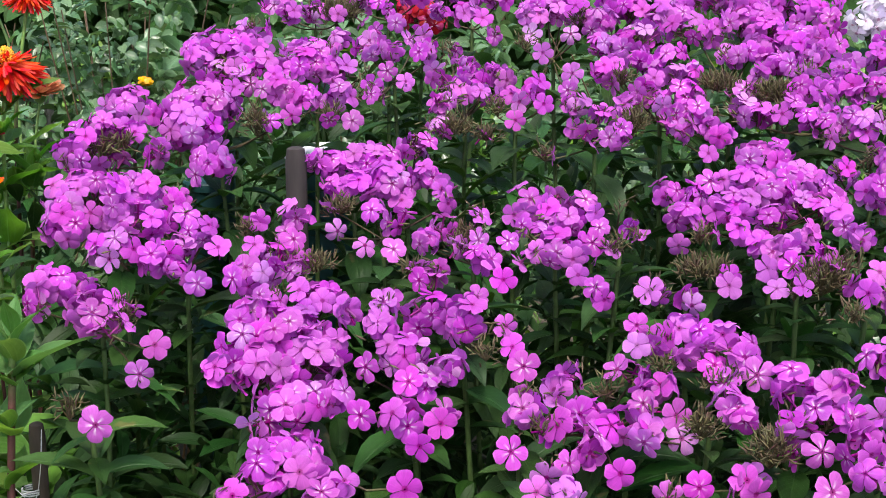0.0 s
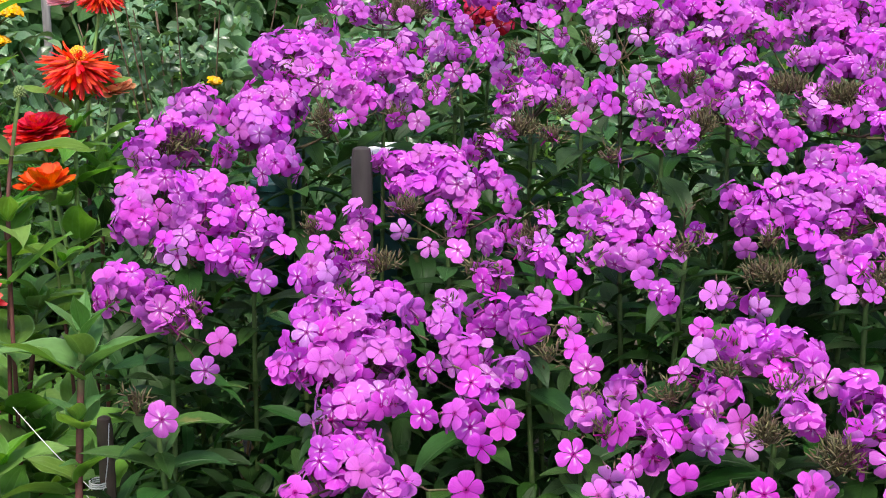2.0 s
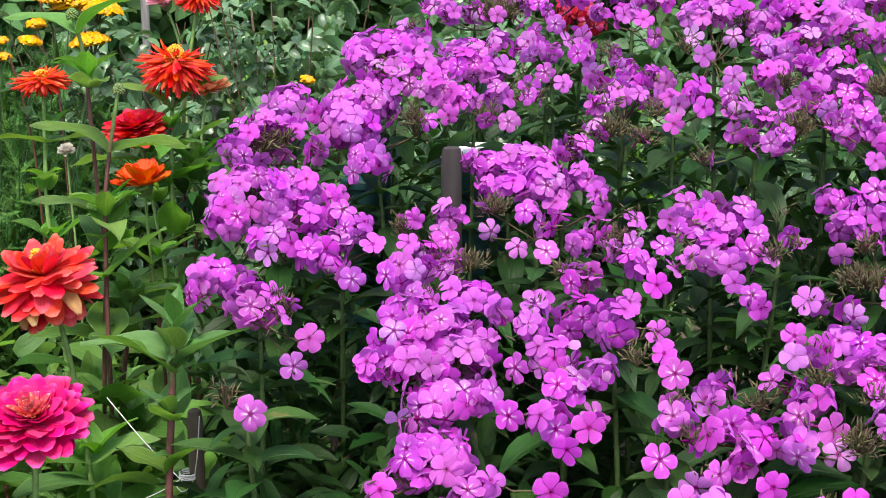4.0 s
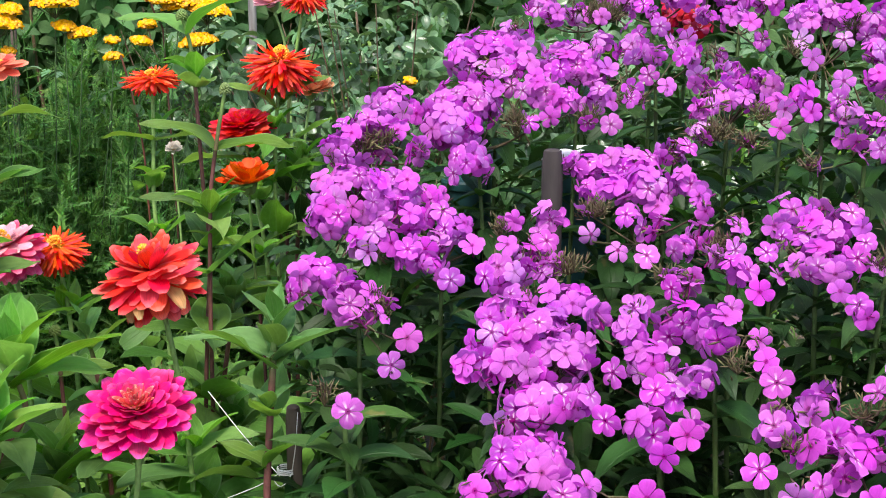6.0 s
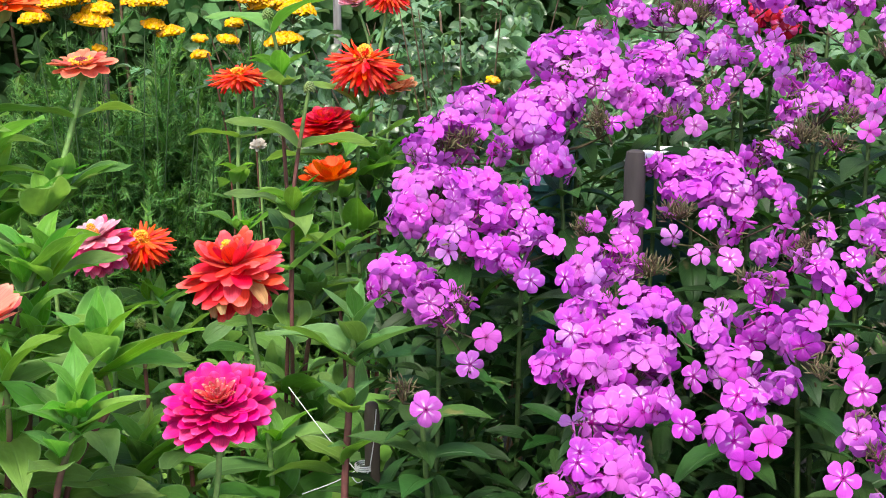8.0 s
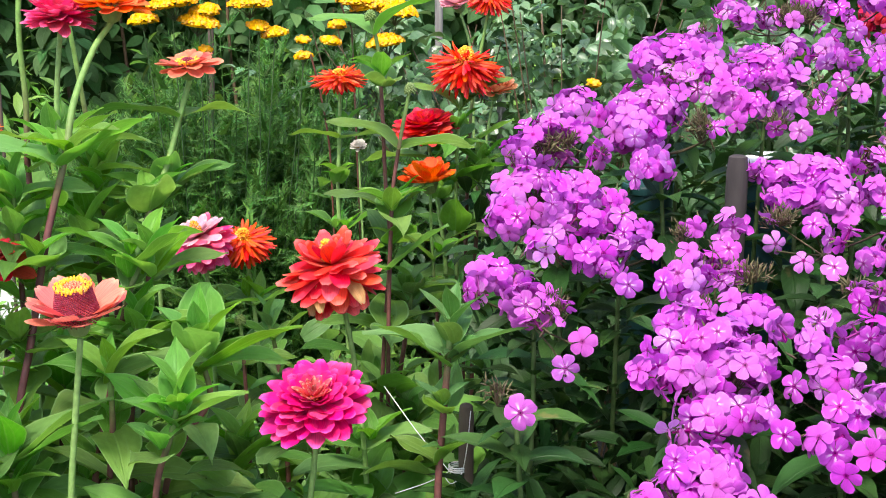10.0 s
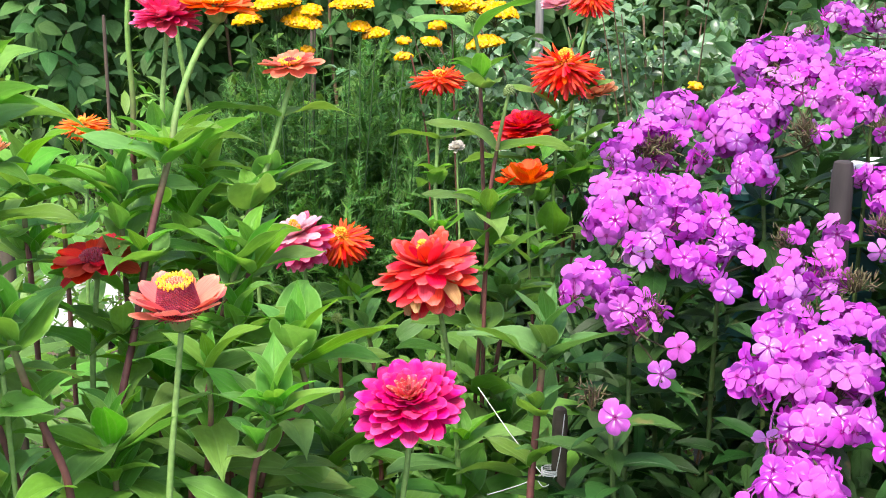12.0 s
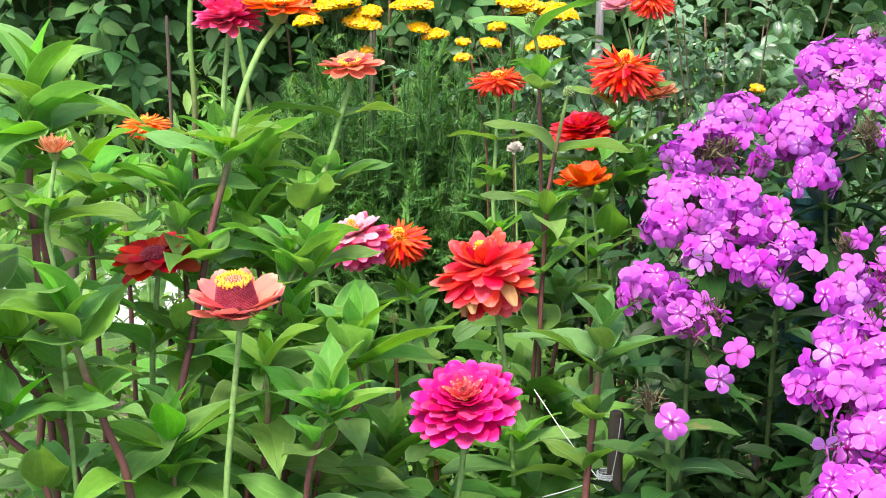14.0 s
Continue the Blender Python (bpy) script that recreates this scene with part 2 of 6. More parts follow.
GREY = plain_material("grey stake", (0.11, 0.1, 0.095), (0.25, 0.235, 0.22), 40, 0.7, 0.4, 0.002, stretch=(3, 3, 0.4))
SOIL = plain_material("soil", (0.03, 0.022, 0.015), (0.09, 0.065, 0.045), 30, 0.95, 0.9, 0.02)
SLAB = plain_material("pale paver", (0.42, 0.42, 0.4), (0.56, 0.56, 0.54), 25, 0.85, 0.4, 0.002)
TEAL = plain_material("teal plastic", (0.006, 0.045, 0.045), (0.01, 0.06, 0.058), 20, 0.4)
WHITE = plain_material("white plastic", (0.72, 0.72, 0.74), (0.8, 0.8, 0.82), 20, 0.4)
WITHERED = petal_material("withered petal", (0.35, 0.12, 0.05), (0.5, 0.28, 0.12), (0.45, 0.3, 0.16))

# ---- mesh helpers ----


def build(name, verts, faces, uv, mat, smooth=True):
    """A mesh of quads or triangles from arrays; uv is given per vertex."""
    verts, faces = np.asarray(verts, dtype=np.float32), np.asarray(faces, dtype=np.int32)
    me = bpy.data.meshes.new(name)
    nf, k = faces.shape
    me.vertices.add(len(verts))
    me.vertices.foreach_set("co", verts.ravel())
    me.loops.add(nf * k)
    me.loops.foreach_set("vertex_index", faces.ravel())
    me.polygons.add(nf)
    me.polygons.foreach_set("loop_start", np.arange(0, nf * k, k, dtype=np.int32))
    me.polygons.foreach_set("use_smooth", np.full(nf, smooth))
    if uv is not None:
        layer = me.uv_layers.new(name="UVMap")
        layer.data.foreach_set("uv", np.asarray(uv, dtype=np.float32)[faces.ravel()].ravel())
    me.materials.append(mat)
    me.update(calc_edges=True)
    me.validate()
    return me


def grid_faces(rows, cols, start=0):
    return [(start + r * cols + c, start + r * cols + c + 1, start + (r + 1) * cols + c + 1, start + (r + 1) * cols + c)
            for r in range(rows - 1) for c in range(cols - 1)]


def joined(pieces):
    """Join (verts, faces, uv) pieces that all have the same number of corners a face."""
    vs, fs, us, n = [], [], [], 0
    for v, f, u in pieces:
        vs.append(np.asarray(v, dtype=float))
        fs.append(np.asarray(f, dtype=int) + n)
        us.append(np.asarray(u, dtype=float))
        n += len(v)
    return np.concatenate(vs), np.concatenate(fs), np.concatenate(us)


def spread(piece, mats):
    """Many copies of one piece in one set of arrays. mats: N x 4 x 4."""
    v, f, u = (np.asarray(a) for a in piece)
    mats = np.asarray(mats)
    n, k = len(mats), len(v)
    vv = np.einsum("nij,kj->nki", mats[:, :3, :3], v) + mats[:, None, :3, 3]
    ff = f[None] + (np.arange(n) * k)[:, None, None]
    return vv.reshape(-1, 3), ff.reshape(-1, f.shape[1]), np.tile(u, (n, 1))


def leaf_piece(length, width, fold=0.25, droop=0.6, widest=0.4, base=0.1, tip=1.0, wave=0.0, twist=0.0, rows=8, cols=5, seed=0):
    """A leaf along +y with its upper face to +z. droop: radians by which it bends down over its length."""
    rnd = random.Random(seed)
    ph = rnd.uniform(0, 6.28)
    v, u = [], []
    y = z = 0.0
    for r in range(rows):
        s = r / (rows - 1)
        a = 0.25 * droop - droop * s * 1.25
        if r:
            y += math.cos(a) * length / (rows - 1)
            z += math.sin(a) * length / (rows - 1)
        if s < widest:
            w = base + (1 - base) * math.sin(s / widest * math.pi / 2)
        else:
            w = max(0.02, math.cos((s - widest) / (1 - widest) * math.pi / 2) ** tip)
        w *= width / 2
        for c in range(cols):
            q = 2 * c / (cols - 1) - 1
            dz = fold * abs(q) * w + wave * math.sin(ph + 9 * s + (2 if q > 0 else 0)) * abs(q) * width * 0.2 + twist * q * w * s
            v.append((q * w, y - math.sin(a) * dz, z + math.cos(a) * dz))
            u.append((0.5 + q / 2, s))
    return v, grid_faces(rows, cols), u


def tube_piece(points, radii, sides=6):
    """A tube through points; v runs from 0 to 1 along it."""
    pts = [Vector(p) for p in points]
    n = len(pts)
    v, u, f = [], [], []
    run = [0.0]
    for p, q in zip(pts, pts[1:]):
        run.append(run[-1] + (q - p).length)
    for i, p in enumerate(pts):
        d = (pts[min(i + 1, n - 1)] - pts[max(i - 1, 0)]).normalized()
        side = d.cross(Vector((0.31, 0.95, 0.05))).normalized()
        up = d.cross(side)
        for k in range(sides):
            a = 2 * math.pi * k / sides
            v.append(p + (side * math.cos(a) + up * math.sin(a)) * radii[i])
            u.append((k / sides, run[i] / max(1e-9, run[-1])))
    for i in range(n - 1):
        for k in range(sides):
            f.append((i * sides + k, i * sides + (k + 1) % sides, (i + 1) * sides + (k + 1) % sides, (i + 1) * sides + k))
    return [tuple(p) for p in v], f, u


def lathe_piece(profile, sides=40):
    """A turned shape from (radius, height) pairs."""
    v = [(r * math.cos(2 * math.pi * k / sides), r * math.sin(2 * math.pi * k / sides), z) for r, z in profile for k in range(sides)]
    f = [(i * sides + k, i * sides + (k + 1) % sides, (i + 1) * sides + (k + 1) % sides, (i + 1) * sides + k) for i in range(len(profile) - 1) for k in range(sides)]
    return v, f, [(.5, .5)] * len(v)


def bent(points, steps):
    """A smooth line through a few points; each stretch bends no more than its own length allows."""
    p = [Vector(q) for q in points]
    n = len(p)
    way = [(p[min(i + 1, n - 1)] - p[max(i - 1, 0)]).normalized() for i in range(n)]
    out = []
    for i in range(n - 1):
        run = (p[i + 1] - p[i]).length
        for k in range(steps):
            t = k / steps
            out.append(p[i] * (2 * t ** 3 - 3 * t * t + 1) + way[i] * run * (t ** 3 - 2 * t * t + t)
                       + p[i + 1] * (3 * t * t - 2 * t ** 3) + way[i + 1] * run * (t ** 3 - t * t))
    out.append(p[-1])
    return out


LUMP = ([(-.5, -.5, 0), (.5, -.5, 0), (.5, .5, 0), (-.5, .5, 0), (-.32, -.32, .8), (.32, -.32, .8), (.32, .32, .8), (-.32, .32, .8)],
        [(0, 1, 5, 4), (1, 2, 6, 5), (2, 3, 7, 6), (3, 0, 4, 7), (4, 5, 6, 7)], [(.5, 0)] * 4 + [(.5, 1)] * 4)
SPINDLE = tube_piece([(0, 0, 0), (0, 0, .55), (0, 0, .62), (0, 0, .85), (0, 0, 1)], [.03, .03, .075, .085, .02], 4)


def along(normal, place, spin, size):
    """Matrix that puts +z along normal at place."""
    q = Vector(normal).to_track_quat("Z", "Y").to_matrix().to_4x4()
    s = size if isinstance(size, tuple) else (size, size, size)
    return Matrix.Translation(place) @ q @ Matrix.Rotation(spin, 4, "Z") @ Matrix.Diagonal((*s, 1))


def part(name, mesh, parent, m=None, label=""):
    ob = new(name, mesh)
    ob.parent = parent
    if m is not None:
        ob.matrix_basis = m
    if label:
        tagged(ob, label)
    return ob


def thing(name, x, y, z, label, category, group=""):
    ob = new(name)
    ob.empty_display_size = 0.05
    ob.matrix_basis = Matrix.Translation((x, y, z))
    return tagged(ob, label, category, group)


# ---- phlox ----


def floret_piece(r, cup, wide, seed):
    """Five wedge-shaped, round-ended lobes round a slender tube; v runs from the eye to the rim."""
    rnd = random.Random(seed)
    pieces = []
    for k in range(5):
        a0 = k * 2 * math.pi / 5 + rnd.uniform(-0.07, 0.07)
        bend = cup + rnd.uniform(-0.12, 0.1)
        roll = rnd.uniform(-0.05, 0.16)
        size = r * rnd.uniform(0.93, 1.06)
        v, u = [], []
        for share, half, back in ((0.05, 0.64, 0), (0.36, 0.6, 0), (0.68, 0.62, 0.02), (0.89, 0.52, 0.06), (1.0, 0.3, 0.05)):
            for q in (-1, -0.4, 0.4, 1):
                a = a0 + q * half * wide
                rr = size * (share - back * abs(q) - (0.025 if share == 1.0 and abs(q) < 0.5 else 0))
                z = size * (bend * share * share + roll * q * share + 0.07 * share * (1 - q * q) - 0.1 * max(0, share - .7) * abs(q))
                v.append((rr * math.cos(a), rr * math.sin(a), z))
                u.append((0.5 + q / 2 + k, share))
        pieces.append((v, grid_faces(5, 4), u))
    tv, tf, tu = tube_piece([(0, 0, -r * 1.25), (0, 0, 0.01 * r)], [r * 0.06, r * 0.1], 5)
    pieces.append((tv, tf, [(0.5, 0.12)] * 5 + [(0.5, 0.0)] * 5))
    return joined(pieces)


FLORET_R = 0.0142
FLORET_PIECES = [floret_piece(FLORET_R, c, g, i) for i, (c, g) in enumerate(
    ((-0.02, 1.0), (-0.1, 1.03), (0.06, 0.96), (-0.18, 1.0), (0.0, 1.04), (-0.06, 0.93), (0.2, 0.9), (-0.5, 0.85)))]
FLORETS = [build("floret", *p, PHLOX) for p in FLORET_PIECES] + [build("floret", *p, PHLOX_PALE) for p in FLORET_PIECES[5:]]
RED_FLORETS = [build("floret", *p, PHLOX_RED) for p in FLORET_PIECES[:4]]
WHITE_FLORETS = [build("floret", *p, PHLOX_WHITE) for p in FLORET_PIECES[:4]]
PHLOX_LEAVES = [build("phlox_leaf", *leaf_piece(l, w, 0.3, d, 0.38, 0.12, 1.1, 0.12, tw, seed=i), PHLOX_LEAF) for i, (l, w, d, tw) in enumerate(
    ((.068, .027, .5, .1), (.075, .03, .8, -.3), (.06, .026, .3, .3), (.072, .029, 1.0, 0), (.08, .031, .65, -.2), (.05, .02, .3, .1)))]
rng = random.Random(11)


def lobe_points(rx, ry, rz, low, gap, salt):
    """Even places with outward normals on the upper part of an ellipsoid; low: how far down, as cosine."""
    n = max(5, int(4 * math.pi * ((rx * ry) ** 1.6 / 3 + (rx * rz) ** 1.6 / 3 + (ry * rz) ** 1.6 / 3) ** (1 / 1.6) / (gap * gap)))
    out = []
    turn = rng.uniform(0, 6.28)
    for i in range(n):
        c = 1 - 2 * (i + 0.5) / n
        if c < low:
            continue
        a = turn + i * 2.39996 + rng.uniform(-0.2, 0.2)
        s = math.sqrt(1 - c * c)
        d = Vector((s * math.cos(a), s * math.sin(a), c))
        d *= 1 + 0.42 * noise.noise(d * 2.3 + Vector(salt))
        out.append((Vector((d.x * rx, d.y * ry, d.z * rz)), Vector((d.x / rx, d.y / ry, d.z / rz)).normalized()))
    return out


TWIG = tube_piece([(0, 0, 0), (0, 0, 1)], [1, .7], 3)
SPIKE = tube_piece([(0, 0, 0), (0, 0, .45), (0, 0, 1)], [.05, .11, .015], 4)


def bloom_size(y):
    """The front stalks carry the larger florets."""
    return float(np.interp(y, [1.04, 1.2], [1.13, 1.0]))


def panicle(lobes, kinds=None, word="", group="magenta phlox clump"):
    """One flowering phlox stalk. Its panicle is made of rounded lobes: x, y, z, width, height and the share of open florets, where a
    low share leaves brown calyces."""
    kinds = kinds or FLORETS
    area = sum(l[3] * l[4] for l in lobes)
    cx, cy = (sum(l[i] * l[3] * l[4] for l in lobes) / area for i in (0, 1))
    cz = sum(l[2] * l[3] * l[4] for l in lobes) / area
    low = min(l[2] - l[4] * .5 for l in lobes)
    share_open = sum(l[3] * l[4] * l[5] for l in lobes) / area
    word = word or ("full magenta-pink panicle" if share_open > 0.85 else "half-spent magenta-pink panicle with brown calyces")
    bx, by = cx + rng.uniform(-0.04, 0.04), cy + rng.uniform(0.04, 0.14)
    st = thing("phlox_stalk", bx, by, 0, "garden phlox stalk with " + word, "phlox", group)
    home = Vector((bx, by, 0))
    fork = Vector((cx - bx, cy + .03 - by, cz - .35 * (cz - low) - .015))
    line = bent([(0, 0, -0.02), (fork.x * 0.15 + rng.uniform(-.01, .01), fork.y * 0.15, fork.z * 0.5), (fork.x * 0.8, fork.y * 0.8, fork.z * 0.88), fork], 4)
    part("stem", build("stem", *tube_piece(line, [0.0036 - 0.0012 * i / len(line) for i in range(len(line))], 6), PHLOX_STEM), st)
    branches, twigs, spikes, open_at = [], [], [], []
    for k, (x, y, z, w, h, full) in enumerate(lobes):
        mid = Vector((x, y, z)) - home - fork
        rx, rz = max(.008, w * .5 - FLORET_R * .58), max(.008, h * .5 - FLORET_R * .5)
        root = mid - Vector((0, -.2 * rx, rz * .8))
        branches.append(tube_piece(bent([(0, 0, 0), root * .5 + Vector((0, .015, -.004)), root], 3), [.0011] * 7, 4))
        lone = all((Vector((x, y, z)) - Vector(l[:3])).length > (w + l[3]) * .42 for j, l in enumerate(lobes) if j != k and l[5] > .3)
        single = lone and max(w, h) < FLORET_R * 2.7 and full > .8
        if single:
            n = Vector((rng.gauss(0, .2), -1, rng.uniform(.1, .6))).normalized()
            open_at.append((mid, n, y))
            twigs.append(along(mid - root - n * .018, root, 0, (.0007, .0007, (mid - root - n * .018).length)))
            spikes.append(along(n, mid - n * .022, 0, .011))
            continue
        others = [(Vector(l[:3]) - home - fork, max(.006, l[3] * .5 - FLORET_R * .5), max(.006, l[4] * .5 - FLORET_R * .5)) for j, l in enumerate(lobes) if j != k and l[5] > .3]
        for p, n in lobe_points(rx, rx * .85, rz, -.62, .0146 * bloom_size(y), (x * 90, y * 90, z * 90)):
            q = mid + p
            if any(((q.x - o.x) / a) ** 2 + ((q.y - o.y) / (a * .85)) ** 2 + ((q.z - o.z) / b) ** 2 < .45 for o, a, b in others):
                continue
            hole = noise.noise(Vector((q.x + home.x, q.y + home.y, q.z + fork.z)) * 30)
            if hole > .35 and full >= .7:              # a gap where the florets have dropped
                for _ in range(5):
                    m = (n * .8 + Vector([rng.gauss(0, .4) for _ in range(3)]) + Vector((0, 0, .4))).normalized()
                    spikes.append(along(m, q - n * rng.uniform(.016, .028) + Vector([rng.gauss(0, .005) for _ in range(3)]), rng.uniform(0, 6), rng.uniform(.009, .0135)))
                continue
            if rng.random() < (full if full < 1 else .97) ** .8:
                open_at.append((q, n, y))
                twigs.append(along(q - n * .016 - root, root, 0, (.0007, .0007, max(.002, (q - n * .016 - root).length))))
                spikes.append(along(n, q - n * .021, rng.uniform(0, 6), rng.uniform(.009, .012)))
        tuft = lobe_points(rx * .85, rx * .75, rz * .85, -.3, .0058 if full < .4 else .013, (z * 70, x * 70, y * 70)) if full < .95 else []
        for p, n in tuft:
            p = p * rng.uniform(.6, 1.05)
            d = mid + p - root
            twigs.append(along(d, root, 0, (.0006, .0006, max(.002, d.length))))
            for _ in range(4):
                m = (n * .7 + Vector([rng.gauss(0, .45) for _ in range(3)]) + Vector((0, 0, .55))).normalized()
                spikes.append(along(m, mid + p + Vector([rng.gauss(0, .004) for _ in range(3)]), rng.uniform(0, 6), rng.uniform(.006, .0105)))
    head = part("flower_head", build("flower_head", *joined(branches), CALYX), st, Matrix.Translation(fork))
    pieces = [spread(p, [np.array(m) for m in ms]) for p, ms in ((TWIG, twigs), (SPIKE, spikes)) if ms]
    if pieces:
        tagged(part("calyx_mass", build("calyx_mass", *joined(pieces), CALYX), head), kind="stuff")
    for p, n, y in open_at:
        n = (n + Vector((rng.gauss(0, .24), rng.gauss(-.16, .24), rng.gauss(0.06, .24)))).normalized()
        m = along(n, p + n * rng.uniform(-.007, .008), rng.uniform(0, 6.28), rng.uniform(0.86, 1.08) * bloom_size(y))
        part("floret", rng.choice(kinds[:6] if rng.random() < 0.9 else kinds[-5:]), head, m)
    az = rng.uniform(0, 3.1)
    for i in range(7):
        share = 1 - (0.03 + 0.06 * i + rng.uniform(0, 0.02)) * 0.9 / max(0.6, fork.z)
        k = min(len(line) - 2, int(share * (len(line) - 1)))
        f = share * (len(line) - 1) - k
        p = line[k].lerp(line[k + 1], f)
        az += math.pi / 2 + rng.uniform(-0.3, 0.3)
        for side in (0, math.pi):
            m = Matrix.Translation(p) @ Matrix.Rotation(az + side, 4, "Z") @ Matrix.Rotation(rng.uniform(-0.35, 0.6), 4, "X") @ Matrix.Scale(rng.uniform(0.8, 1.25) * (0.7 if i == 0 else 1), 4)
            part("leaf", rng.choice(PHLOX_LEAVES), st, m)
    return st


# ---- zinnias ----
Z_LEAVES = [build("zinnia_leaf", *leaf_piece(l, w, 0.3, d, 0.3, 0.5, 1.35, 0.35, tw, 12, 7, i), Z_LEAF) for i, (l, w, d, tw) in enumerate(
    ((.088, .045, .2, .35), (.097, .048, .45, -.4), (.083, .039, .1, .4), (.092, .046, .6, .3), (.1, .05, .35, -.35), (.09, .041, .7, .45)))]
Z_YOUNGS = [build("young_leaf", *leaf_piece(l, w, 0.55, d, 0.32, 0.42, 1.4, 0.25, tw, 11, 7, i + 20), Z_YOUNG) for i, (l, w, d, tw) in enumerate(
    ((.08, .034, .5, .3), (.086, .036, .8, -.35), (.07, .028, .3, .3), (.06, .023, .6, -.25)))]


# young leaves of the shoots in shade, the shade being in their colour
Z_SHADES = [build("young_leaf", *leaf_piece(l, w, 0.45, d, 0.32, 0.45, 1.4, 0.25, tw, 11, 7, i + 40), Z_IN_SHADE) for i, (l, w, d, tw) in enumerate(
    ((.078, .036, .5, .2), (.084, .039, .9, -.3), (.068, .029, .35, .2)))]


def petal_piece(length, width, cup, curl, widest=0.7, notch=0.08, base=0.3, seed=0, rows=8, cols=5):
    """A ray petal along +x, upper face to +z. cup: sideways hollow; curl: bend along its length, down if negative."""
    rnd = random.Random(seed)
    v, u = [], []
    x = z = 0.0
    a = 0.0
    for r in range(rows):
        s = r / (rows - 1)
        if r:
            a += curl / (rows - 1)
            x += math.cos(a) * length / (rows - 1)
            z += math.sin(a) * length / (rows - 1)
        w = base + (1 - base) * math.sin(min(1, s / widest) * math.pi / 2) if s <= widest else math.sqrt(1 - .88 * ((s - widest) / (1 - widest)) ** 2)
        w *= width / 2
        for c in range(cols):
            q = 2 * c / (cols - 1) - 1
            dx = -(q * q) * 0.02 * length - (notch * length * (1 if abs(q) < 0.5 else 0) * 0.4 if r == rows - 1 else 0)
            lift = cup * q * q * w + rnd.uniform(-0.03, 0.03) * width * s
            v.append((x + dx - math.sin(a) * lift, q * w, z + math.cos(a) * lift))
            u.append((0.5 + q / 2, s))
    return v, grid_faces(rows, cols), u


def dome_mesh(name, r, h, n, size, mat, low=0.0):
    """A dome of little florets."""
    ms = []
    for i in range(n):
        c = 1 - (1 - low) * (i + 0.5) / n
        a = i * 2.39996 + rng.uniform(-.09, .09)
        c = min(1, c + rng.uniform(-.03, .03))
        s = math.sqrt(max(0, 1 - c * c))
        d = Vector((s * math.cos(a), s * math.sin(a), c))
        k = size * rng.uniform(0.8, 1.2)
        ms.append(np.array(along(Vector((d.x * h, d.y * h, d.z * r)), (d.x * r, d.y * r, d.z * h - size * 0.3), rng.uniform(0, 6), (k, k, k * 1.5))))
    return build(name, *spread(LUMP, ms), mat)


def calyx_mesh(r):
    """The scaly green cup under a flower."""
    pieces = [tube_piece([(0, 0, -r * 1.25), (0, 0, -r * 1.1), (0, 0, -r * .6), (0, 0, 0)], [r * .22, r * .55, r * .8, r * .72], 10)]
    scale = petal_piece(r * .8, r * .6, 0.5, 0.2, 0.5, 0, 0.6)
    ms = []
    for ring in range(3):
        for k in range(9):
            ms.append(np.array(Matrix.Rotation(k * 0.698 + ring * .35, 4, "Z") @ Matrix.Translation((r * (.62 + .1 * ring), 0, -r * (1.05 - .3 * ring))) @ Matrix.Rotation(-1.15, 4, "Y")))
    pieces.append(spread(scale, ms))
    return build("calyx", *joined(pieces), Z_CALYX)


